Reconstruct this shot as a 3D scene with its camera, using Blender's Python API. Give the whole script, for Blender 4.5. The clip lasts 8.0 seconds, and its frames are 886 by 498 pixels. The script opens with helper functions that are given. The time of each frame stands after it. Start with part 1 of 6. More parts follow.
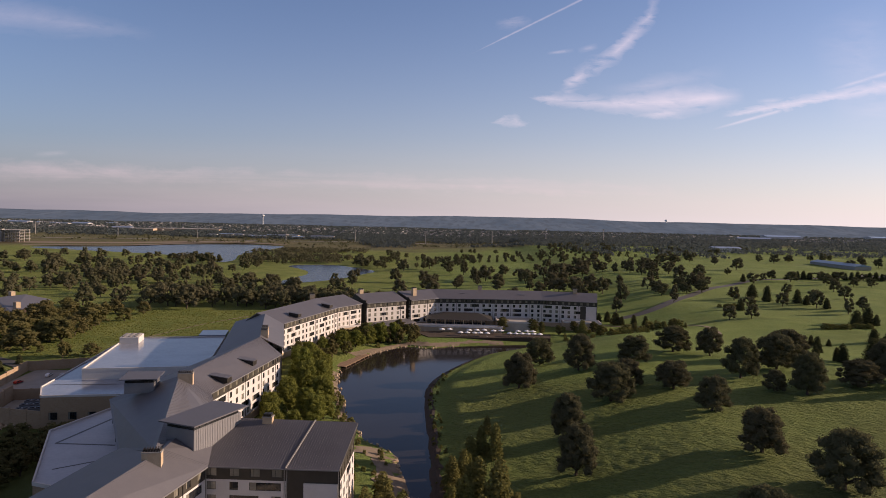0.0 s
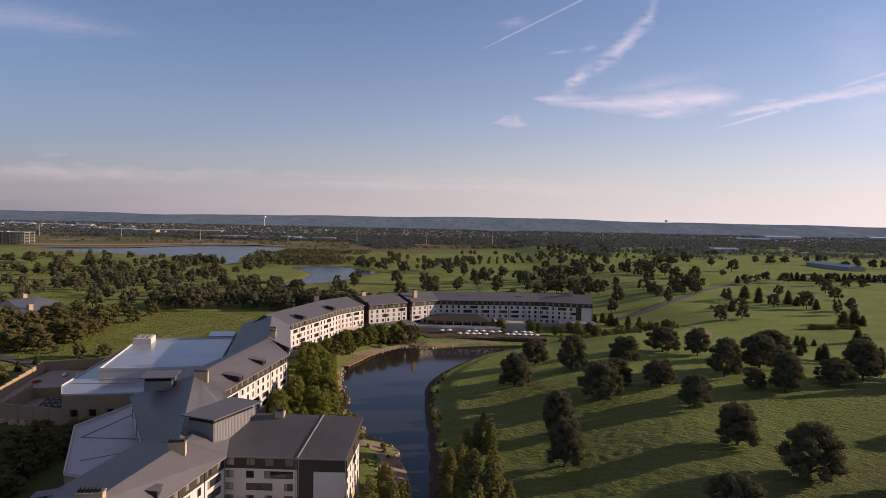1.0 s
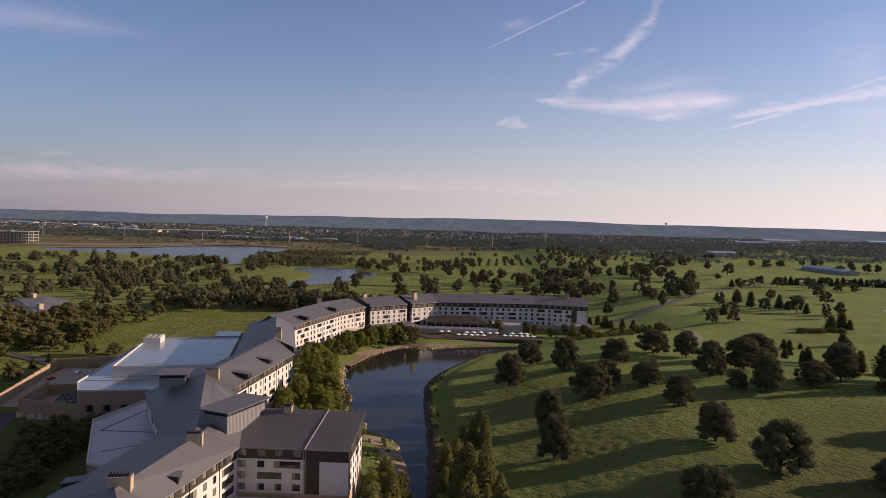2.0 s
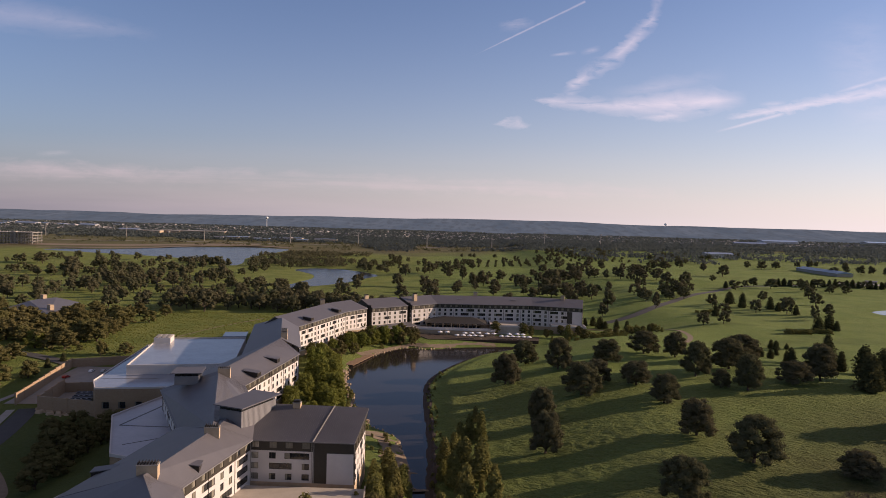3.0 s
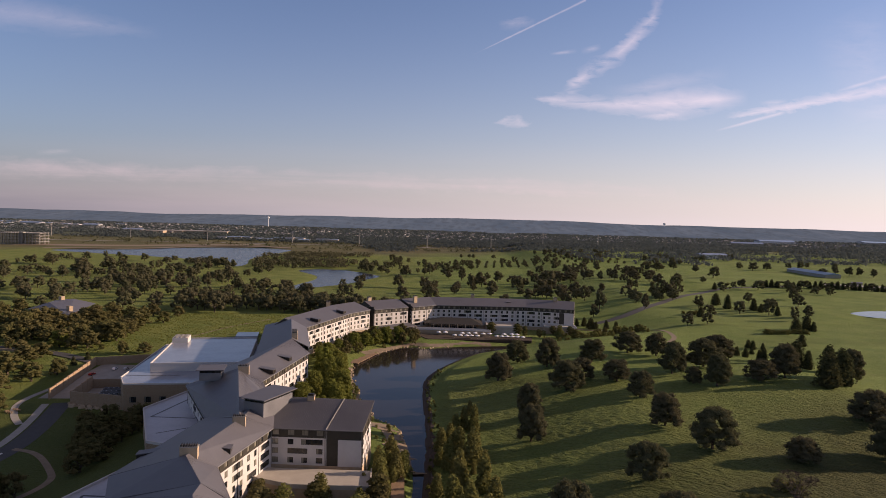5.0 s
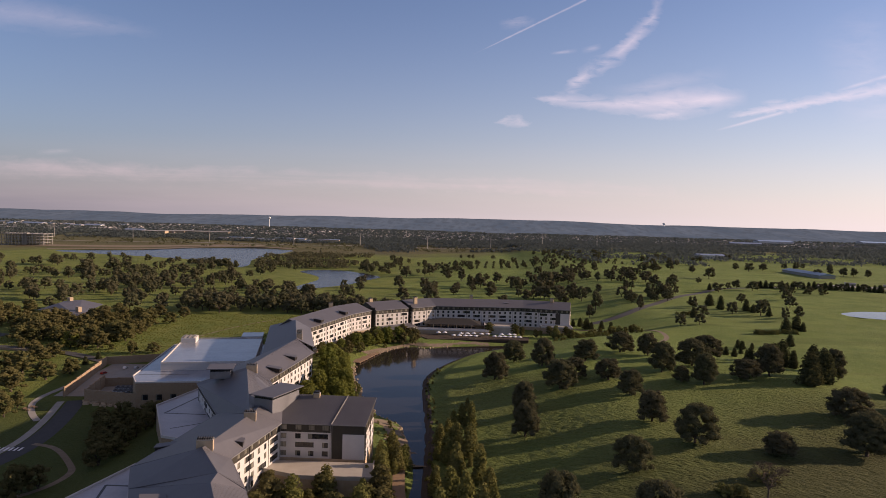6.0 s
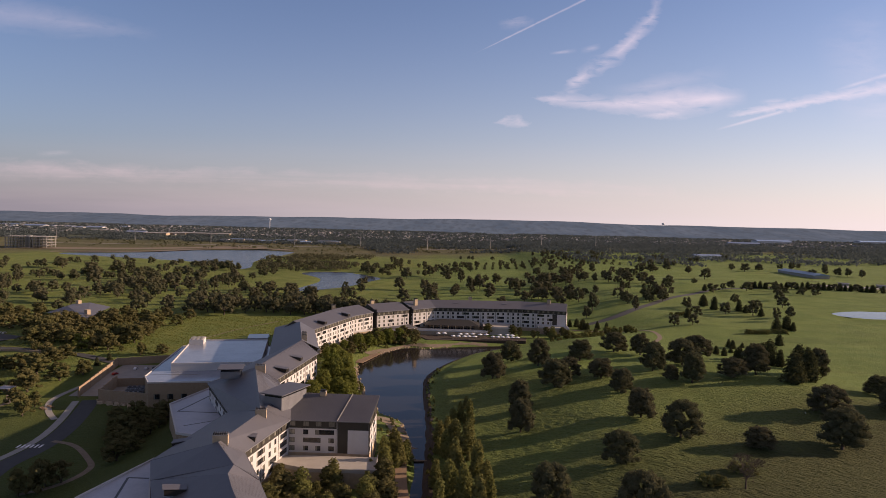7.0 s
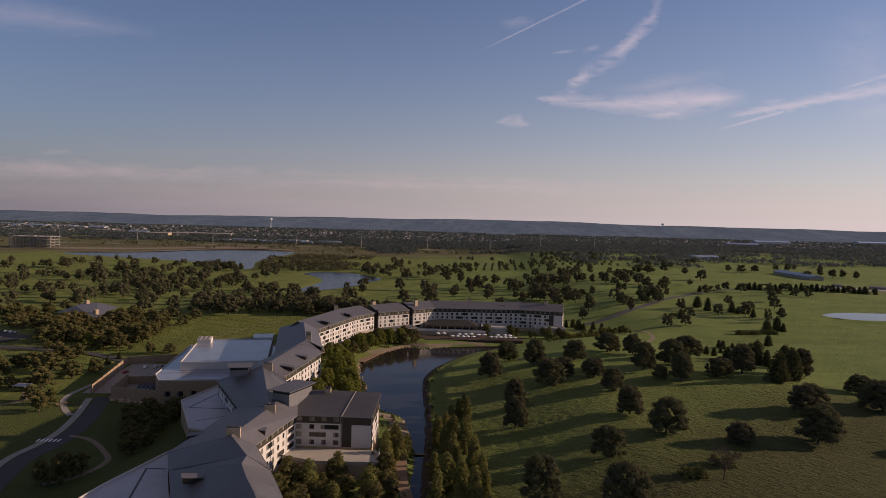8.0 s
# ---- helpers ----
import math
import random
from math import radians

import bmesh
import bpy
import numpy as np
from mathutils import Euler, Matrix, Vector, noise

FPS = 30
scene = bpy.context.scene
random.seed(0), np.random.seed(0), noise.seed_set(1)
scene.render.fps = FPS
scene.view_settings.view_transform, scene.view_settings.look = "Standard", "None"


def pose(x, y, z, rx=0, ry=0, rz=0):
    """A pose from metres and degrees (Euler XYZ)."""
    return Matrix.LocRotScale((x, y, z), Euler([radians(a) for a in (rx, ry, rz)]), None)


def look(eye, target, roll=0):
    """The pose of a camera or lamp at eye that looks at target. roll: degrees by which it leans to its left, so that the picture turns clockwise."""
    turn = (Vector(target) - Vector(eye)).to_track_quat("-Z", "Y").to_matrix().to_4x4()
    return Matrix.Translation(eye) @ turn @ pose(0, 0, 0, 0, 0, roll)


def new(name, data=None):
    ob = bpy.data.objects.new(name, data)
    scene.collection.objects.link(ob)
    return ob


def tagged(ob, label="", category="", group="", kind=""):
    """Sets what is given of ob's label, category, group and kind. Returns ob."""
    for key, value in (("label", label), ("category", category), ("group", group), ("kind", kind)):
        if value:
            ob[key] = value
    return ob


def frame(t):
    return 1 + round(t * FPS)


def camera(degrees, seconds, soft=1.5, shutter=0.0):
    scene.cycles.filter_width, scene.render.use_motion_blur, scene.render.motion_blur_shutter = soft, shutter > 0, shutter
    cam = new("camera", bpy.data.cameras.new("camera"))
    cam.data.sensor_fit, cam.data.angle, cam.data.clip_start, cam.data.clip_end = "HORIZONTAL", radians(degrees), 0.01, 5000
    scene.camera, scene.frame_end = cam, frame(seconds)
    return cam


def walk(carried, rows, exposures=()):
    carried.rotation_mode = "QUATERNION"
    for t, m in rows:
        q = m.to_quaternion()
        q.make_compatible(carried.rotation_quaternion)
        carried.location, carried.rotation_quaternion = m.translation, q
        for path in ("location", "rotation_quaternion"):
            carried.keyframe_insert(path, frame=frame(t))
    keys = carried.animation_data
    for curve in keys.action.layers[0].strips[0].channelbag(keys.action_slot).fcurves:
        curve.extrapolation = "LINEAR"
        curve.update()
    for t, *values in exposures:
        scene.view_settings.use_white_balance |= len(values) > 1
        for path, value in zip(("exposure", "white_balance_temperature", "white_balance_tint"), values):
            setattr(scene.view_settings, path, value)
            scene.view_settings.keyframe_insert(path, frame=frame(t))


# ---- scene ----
cam = camera(66.0, 8.0, soft=0.85)
PATH = [
    (0, (0.178, -1.798, 80.775), (0.13, 0.199, 80.676), 1.3),
    (0.5, (0.93, -9.393, 82.243), (0.88, -7.396, 82.144), 1.2),
    (1, (1.399, -16.833, 83.698), (1.348, -14.836, 83.6), 1.2),
    (1.5, (1.972, -23.673, 84.936), (1.92, -21.676, 84.841), 1.4),
    (3, (3.418, -45.804, 89.244), (3.365, -43.807, 89.149), 1.6),
    (3.5, (3.879, -53.24, 90.91), (3.826, -51.243, 90.814), 1.5),
    (4, (4.572, -60.463, 92.468), (4.518, -58.466, 92.373), 1.5),
    (4.5, (4.933, -67.768, 93.96), (4.88, -65.771, 93.863), 1.6),
    (6, (6.539, -89.625, 98.399), (6.484, -87.628, 98.299), 1.6),
    (6.5, (6.92, -97.194, 99.984), (6.867, -95.197, 99.885), 1.5),
    (7, (7.323, -104.531, 101.429), (7.268, -102.534, 101.33), 1.4),
    (7.5, (7.91, -112.385, 103.036), (7.855, -110.388, 102.936), 1.4),
    (8, (8.361, -119.839, 104.453), (8.305, -117.843, 104.353), 1.5),
]
walk(cam, [(t, look(eye, target, roll)) for t, eye, target, roll in PATH],
     exposures=[(0.0, 0.60, 6980, 21), (7.0, 0.60, 7150, 23), (7.5, 0.55, 7150, 23), (7.7, 0.44, 7150, 23), (8.0, 0.12, 7150, 23)])

# ---- light ----
SUN_AZ, SUN_EL = radians(11), radians(16)          # from +x towards +y, above the horizon
to_sun = Vector((math.cos(SUN_EL) * math.cos(SUN_AZ), math.cos(SUN_EL) * math.sin(SUN_AZ), math.sin(SUN_EL)))
sun = new("sun", bpy.data.lights.new("sun", "SUN"))
sun.data.energy, sun.data.angle, sun.data.color = 4.15, radians(0.6), (1.0, 0.81, 0.62)
sun.matrix_world = look((300, 300, 400), Vector((300, 300, 400)) - to_sun)


class Nodes:
    """Short hand for a node tree."""

    def __init__(self, tree):
        self.tree = tree
        tree.nodes.clear()

    def add(self, kind, inputs=None, **props):
        n = self.tree.nodes.new(kind)
        for key, value in props.items():
            if key == "op":
                n.operation = value
            elif key == "sky_type":
                n.sky_type = value
            elif key == "mode":
                n.blend_type = value
            elif key == "data":
                n.data_type = value
            elif key == "noise_dims":
                n.noise_dimensions = value
            elif key == "bands":
                n.bands_direction = value
        for key, value in (inputs or {}).items():
            if hasattr(value, "is_output") or hasattr(value, "links"):
                self.tree.links.new(value, n.inputs[key])
            else:
                n.inputs[key].default_value = value
        return n

    def math(self, op, a, b=0.0, c=0.0):
        return self.add("ShaderNodeMath", {0: a, 1: b, 2: c}, op=op).outputs[0]

    def mix(self, fac, a, b, mode="MIX"):
        n = self.add("ShaderNodeMix", {0: fac, 6: a, 7: b}, data="RGBA", mode=mode)
        return n.outputs[2]

    def noise(self, vec, scale, detail=4.0, rough=0.55, distort=0.0):
        return self.add("ShaderNodeTexNoise", {"Vector": vec, "Scale": scale, "Detail": detail, "Roughness": rough, "Distortion": distort}).outputs[0]

    def ramp(self, fac, lo, hi):
        return self.add("ShaderNodeMapRange", {0: fac, 1: lo, 2: hi, 3: 0.0, 4: 1.0}).outputs[0]

    def scaled(self, vec, x, y, z):
        return self.add("ShaderNodeVectorMath", {0: vec, 1: (x, y, z)}, op="MULTIPLY").outputs[0]


world = bpy.data.worlds.new("sky")
scene.world = world
world.use_nodes = True
w = Nodes(world.node_tree)
sky = w.add("ShaderNodeTexSky", sky_type="NISHITA")
sky.sun_disc, sky.sun_elevation, sky.sun_rotation = False, SUN_EL, radians(90) - SUN_AZ
sky.altitude, sky.air_density, sky.dust_density, sky.ozone_density = 200, 1.0, 0.6, 3.0
way = w.add("ShaderNodeTexCoord").outputs["Generated"]
split = w.add("ShaderNodeSeparateXYZ", {0: way})
ahead = w.math("MAXIMUM", split.outputs[1], 0.05)
cu, cv = w.math("DIVIDE", split.outputs[0], ahead), w.math("DIVIDE", split.outputs[2], ahead)
front = w.ramp(split.outputs[1], 0.1, 0.3)
plane = w.add("ShaderNodeCombineXYZ", {0: cu, 1: cv, 2: 0.0}).outputs[0]
wisp = w.noise(w.scaled(plane, 9, 34, 1), 1.0, 7, 0.62, 0.6)
fray = w.noise(w.scaled(plane, 30, 70, 1), 1.0, 5, 0.6, 0.4)
wob = w.math("ADD", w.math("MULTIPLY", w.math("SUBTRACT", fray, 0.5), 0.016), w.math("MULTIPLY", w.math("SUBTRACT", wisp, 0.5), 0.022))


def streak(a, b, wide_a, wide_b, power, fade_a=0.0, fade_b=0.0):
    """A long cloud or trail from a to b, with its half widths at both ends and the shares over which the ends fade."""
    (ax, ay), (bx, by) = a, b
    ex, ey = bx - ax, by - ay
    k = 1 / (ex * ex + ey * ey)
    px, py = w.math("SUBTRACT", cu, ax), w.math("SUBTRACT", cv, ay)
    t = w.add("ShaderNodeClamp", {0: w.math("ADD", w.math("MULTIPLY", px, ex * k), w.math("MULTIPLY", py, ey * k))}).outputs[0]
    dx, dy = w.math("SUBTRACT", px, w.math("MULTIPLY", t, ex)), w.math("SUBTRACT", py, w.math("MULTIPLY", t, ey))
    d = w.math("SQRT", w.math("ADD", w.math("MULTIPLY", dx, dx), w.math("MULTIPLY", dy, dy)))
    wide = w.math("ADD", wide_a, w.math("MULTIPLY", t, wide_b - wide_a))
    d = w.math("ADD", d, w.math("MULTIPLY", wob, 1.5 if max(wide_a, wide_b) > 0.006 else 0.15))
    m = w.math("SUBTRACT", 1.0, w.add("ShaderNodeClamp", {0: w.math("DIVIDE", d, wide)}).outputs[0])
    m = w.math("MULTIPLY", m, 1.3)
    if fade_a:
        m = w.math("MULTIPLY", m, w.ramp(t, 0.0, fade_a))
    if fade_b:
        m = w.math("MULTIPLY", m, w.ramp(t, 1.0, 1.0 - fade_b))
    return w.math("MULTIPLY", m, power)


veil = w.math("ADD", w.math("MULTIPLY", w.ramp(wisp, 0.34, 0.72), 0.85), w.math("MULTIPLY", w.ramp(fray, 0.4, 0.7), 0.25))
cloud = streak((0.0064, 0.2317), (0.1665, 0.3132), 0.0012, 0.0022, 0.28, 0.3, 0.0)
for piece in (streak((0.2710, 0.3172), (0.2640, 0.2908), 0.0090, 0.0103, 0.45),
              streak((0.2640, 0.2908), (0.2362, 0.2576), 0.0103, 0.0141, 0.85),
              streak((0.2362, 0.2576), (0.2128, 0.2347), 0.0141, 0.0128, 0.95),
              streak((0.2128, 0.2347), (0.1764, 0.2115), 0.0128, 0.0116, 1.0),
              streak((0.1764, 0.2115), (0.1559, 0.1949), 0.0116, 0.0116, 1.1),
              streak((0.1559, 0.1949), (0.1476, 0.1753), 0.0103, 0.0077, 0.75, 0, 0.4),
              streak((0.1188, 0.2362), (0.1592, 0.2417), 0.0026, 0.0039, 0.5, 0.4, 0.4),
              streak((0.1633, 0.2402), (0.1929, 0.2488), 0.0051, 0.0051, 0.55, 0.4, 0.4),
              streak((0.0427, 0.2767), (0.0978, 0.2824), 0.0064, 0.0077, 0.45, 0.4, 0.4),
              streak((0.0840, 0.1741), (0.1453, 0.1704), 0.0039, 0.0116, 0.9, 0.6, 0),
              streak((0.1453, 0.1704), (0.2227, 0.1639), 0.0116, 0.0141, 0.9),
              streak((0.2185, 0.1670), (0.3074, 0.1704), 0.0141, 0.0283, 1.1),
              streak((0.3074, 0.1712), (0.4051, 0.1820), 0.0283, 0.0116, 1.1, 0, 0.45),
              streak((0.2435, 0.1489), (0.3321, 0.1580), 0.0064, 0.0090, 1.0, 0.4, 0.4),
              streak((0.1937, 0.1795), (0.3780, 0.2136), 0.0116, 0.0180, 0.38, 0.35, 0.5),
              streak((0.3727, 0.1500), (0.4602, 0.1687), 0.0051, 0.0103, 1.0, 0.3, 0),
              streak((0.4602, 0.1687), (0.6061, 0.1980), 0.0090, 0.0116, 1.15),
              streak((0.3598, 0.1319), (0.4605, 0.1622), 0.0026, 0.0039, 0.75, 0.4, 0.1),
              streak((0.5191, 0.1891), (0.6051, 0.2171), 0.0039, 0.0051, 0.7, 0.4, 0),
              streak((0.4200, 0.1727), (0.4614, 0.1767), 0.0039, 0.0051, 0.55, 0.4, 0.4),
              streak((0.0385, 0.1358), (0.0761, 0.1390), 0.0026, 0.0090, 0.9, 0.6, 0),
              streak((0.0728, 0.1381), (0.1042, 0.1282), 0.0090, 0.0026, 0.65, 0, 0.7),
              streak((-0.6859, 0.2816), (-0.4462, 0.2521), 0.0334, 0.0103, 0.3, 0, 0.5),
              streak((-0.6360, 0.0752), (-0.5765, 0.0798), 0.0051, 0.0051, 0.3, 0.4, 0.4),
              streak((0.5331, 0.3056), (0.6098, 0.1316), 0.0578, 0.0771, 0.22, 0.2, 0.2)):
    cloud = w.math("MAXIMUM", cloud, w.math("MULTIPLY", piece, veil))
cloud = w.math("MULTIPLY", w.add("ShaderNodeClamp", {0: cloud}).outputs[0], front)
low = w.math("MULTIPLY", w.ramp(cv, 0.11, 0.0), w.ramp(w.noise(w.scaled(plane, 2.5, 30, 1), 1.0, 4), 0.2, 0.7))
east = w.ramp(split.outputs[0], -0.7, 0.8)
haze = w.mix(east, (1.55, 1.65, 2.35, 1), (10.4, 10.0, 10.1, 1))
height = w.math("MAXIMUM", split.outputs[2], 0.0)
thick = w.math("POWER", 2.718, w.math("MULTIPLY", height, -9.0))
tone = w.mix(w.math("MULTIPLY", thick, 0.86), w.mix(1.0, sky.outputs[0], (1.01, 1.09, 1.28, 1), "MULTIPLY"), haze)
overhead = w.math("MULTIPLY", w.ramp(height, 0.42, 0.8), 0.75)
tone = w.mix(overhead, tone, (2.3, 1.95, 1.85, 1))          # unseen sky overhead, warm tone added to tint the fill light
tone = w.mix(w.math("MULTIPLY", low, 0.15), tone, (8.6, 7.2, 7.9, 1))
belt = w.math("MULTIPLY", streak((-1.0, 0.052), (0.30, 0.043), 0.022, 0.010, 0.30), w.ramp(w.noise(w.scaled(plane, 2, 45, 1), 1.0, 6), 0.35, 0.75))
tone = w.mix(w.math("MULTIPLY", belt, front), tone, (8.6, 6.9, 7.6, 1))
tone = w.mix(w.math("MULTIPLY", cloud, 0.58), tone, (10.5, 9.2, 10.0, 1))
back = w.add("ShaderNodeBackground", {0: tone, 1: 0.068})
w.add("ShaderNodeOutputWorld", {0: back.outputs[0]})

# ---- terrain ----
def smooth(a, b, v):
    t = np.clip((np.asarray(v, float) - a) / (b - a), 0, 1)
    return t * t * (3 - 2 * t)


# shores of the waters, and their levels
LAKE = [(-9, 60), (-9, 127), (-10, 143), (-9, 158), (-13, 190), (-16, 205), (-19, 214), (-19, 221), (-24, 229), (-33, 236), (-39, 256),
        (-45, 263), (-47, 285), (-55, 305), (-60, 338), (-61, 356), (-52, 378), (-41, 402), (-29, 413), (-19, 405), (2, 418), (40, 428), (62, 432),
        (44, 414), (21, 399), (5, 369), (-6, 343), (-12.5, 318), (-13, 296), (-11, 269), (-7.5, 226), (-5.5, 190), (-4, 138), (-2, 60)]
BIG_WATER = [(-900, 1380), (-746, 1338), (-612, 1294), (-470, 1225), (-395, 1100), (-380, 1150), (-437, 1330), (-415, 1655), (-463, 1690),
             (-549, 1740), (-701, 1640), (-762, 1490), (-900, 1440)]
POND = [(-236, 797), (-205, 797), (-187, 824), (-154, 870), (-135, 958), (-118, 1004), (-152, 1060), (-218, 1126), (-285, 1080), (-225, 1000),
        (-208, 940), (-214, 880), (-222, 818)]
EAST_POND = [(356, 553), (372, 528), (405, 523), (456, 540), (456, 584), (415, 583), (386, 577)]


def rounded(poly, rounds=2):
    """Corner cutting, so that a shore runs in curves."""
    p = np.array(poly, float)
    for _ in range(rounds):
        q = np.roll(p, -1, 0)
        p = np.stack([0.75 * p + 0.25 * q, 0.25 * p + 0.75 * q], 1).reshape(-1, 2)
    return p


WATERS = tuple((rounded(p), level) for p, level in ((LAKE, 0.0), (BIG_WATER, -5.0), (POND, -5.0), (EAST_POND, 16.0)))


def inside(poly, x, y):
    """Distance to a shore, positive on the water; far from it only a large negative number."""
    p = poly
    x, y = np.asarray(x, float), np.asarray(y, float)
    (lx, ly), (hx, hy) = p.min(0) - 25, p.max(0) + 25
    near = (x > lx) & (x < hx) & (y > ly) & (y < hy)
    out = np.full(x.shape, -1e3)
    if not near.any():
        return out
    px, py = x[near], y[near]
    best, odd = np.full(px.shape, 1e9), np.zeros(px.shape, bool)
    for (ax, ay), (bx, by) in zip(p, np.roll(p, -1, 0)):
        ex, ey = bx - ax, by - ay
        t = np.clip(((px - ax) * ex + (py - ay) * ey) / (ex * ex + ey * ey + 1e-9), 0, 1)
        best = np.minimum(best, np.hypot(px - ax - t * ex, py - ay - t * ey))
        odd ^= ((ay > py) != (by > py)) & (px < ex * (py - ay) / (ey if abs(ey) > 1e-9 else 1e-9) + ax)
    out[near] = np.where(odd, best, -best)
    return out


def terrain(x, y):
    x, y = np.asarray(x, float), np.asarray(y, float)
    west = -6.0 + 5.5 * smooth(260, 430, y) - 4.0 * smooth(620, 800, y)
    pad = 3.0 + 0 * x
    shore = np.interp(y, [60, 138, 190, 227, 269, 296, 318, 343, 369, 399, 430, 470, 520], [-3, -5, -6, -7.5, -11, -13, -12.5, -6, 5, 21, 62, 105, 105])
    rise = smooth(0, 95, x - shore)
    east = 14.0 + 6.0 * np.exp(-(((x - 150) / 70) ** 2) - ((y - 250) / 80) ** 2) - 2.0 * np.exp(-(((x - 190) / 70) ** 2) - ((y - 400) / 70) ** 2)
    east = east + 0.6 * np.sin(x / 23 + y / 41) + 3.0 * smooth(450, 640, y) * smooth(120, 320, x)
    turn = -128 + 150 * smooth(400, 560, y)
    half = 22 + 110 * smooth(500, 660, y)
    z = west + (pad - west) * smooth(turn - half, turn + half, x)
    z = z + (east - z) * rise
    z = z + (4.0 - z) * smooth(1400, 3200, y) + 1.2 * np.sin(x / 97 + 1) * np.sin(y / 83) * smooth(560, 700, y)
    hills = 66 + 5 * np.sin(x / 610 + 1.0) + 3 * np.sin(x / 270) + 2 * np.sin(x / 133 + 2)
    hills = hills - 19 * np.clip(-(x + 500) / 2550, 0, 1.3)
    z = z + (hills - z) * smooth(3600, 4750, y) ** 1.5
    for poly, level in WATERS:
        d = inside(poly, x, y)
        bank = smooth(-14, -1.5, d)
        z = np.where(d > -14, z + (level + 0.5 - z) * bank * 0.85, z)
        z = np.where(d > -1.5, level + 0.35 - 1.6 * smooth(-1.5, 5, d), z)
    return z


# ---- materials ----
def material(name):
    m = bpy.data.materials.new(name)
    m.use_nodes = True
    n = Nodes(m.node_tree)
    n.pos = n.add("ShaderNodeNewGeometry").outputs["Position"]
    n.random = n.add("ShaderNodeObjectInfo").outputs["Random"]
    return m, n


def finish(n, colour, rough=0.6, metal=0.0, bump=None, strength=0.3, distance=0.1, specular=0.4, **more):
    """Closes a material with one principled shader."""
    inputs = {"Base Color": colour, "Roughness": rough, "Metallic": metal, "Specular IOR Level": specular}
    if bump is not None:
        inputs["Normal"] = n.add("ShaderNodeBump", {"Strength": strength, "Distance": distance, "Height": bump}).outputs[0]
    p = n.add("ShaderNodeBsdfPrincipled", inputs)
    n.add("ShaderNodeOutputMaterial", {0: p.outputs[0]})
    return p


def plain(name, a, b, scale=1.0, rough=0.6, metal=0.0, bump=0.2, distance=0.02, fine=12.0, specular=0.4):
    """Two tones, mixed at a large and a fine scale, with a slight relief."""
    m, n = material(name)
    big, small = n.noise(n.pos, scale, 5), n.noise(n.pos, scale * fine, 4)
    mixed = n.math("ADD", n.math("MULTIPLY", big, 0.6), n.math("MULTIPLY", small, 0.4))
    col = n.mix(n.ramp(mixed, 0.3, 0.7), (*a, 1), (*b, 1))
    finish(n, col, rough, metal, small, bump, distance, specular)
    return m


def leaf_material(name, dark, light, warm):
    m, n = material(name)
    island = n.add("ShaderNodeNewGeometry").outputs["Random Per Island"]
    col = n.mix(n.ramp(n.noise(n.pos, 0.35, 3), 0.3, 0.7), (*dark, 1), (*light, 1))
    col = n.mix(n.math("MULTIPLY", island, 0.5), col, (*light, 1))
    col = n.mix(n.math("MULTIPLY", n.random, 0.45), col, (*warm, 1))
    d = n.add("ShaderNodeBsdfDiffuse", {0: col, 1: 0.6})
    t = n.add("ShaderNodeBsdfTranslucent", {0: col})
    mix = n.add("ShaderNodeMixShader", {0: 0.33, 1: d.outputs[0], 2: t.outputs[0]})
    n.add("ShaderNodeOutputMaterial", {0: mix.outputs[0]})
    return m


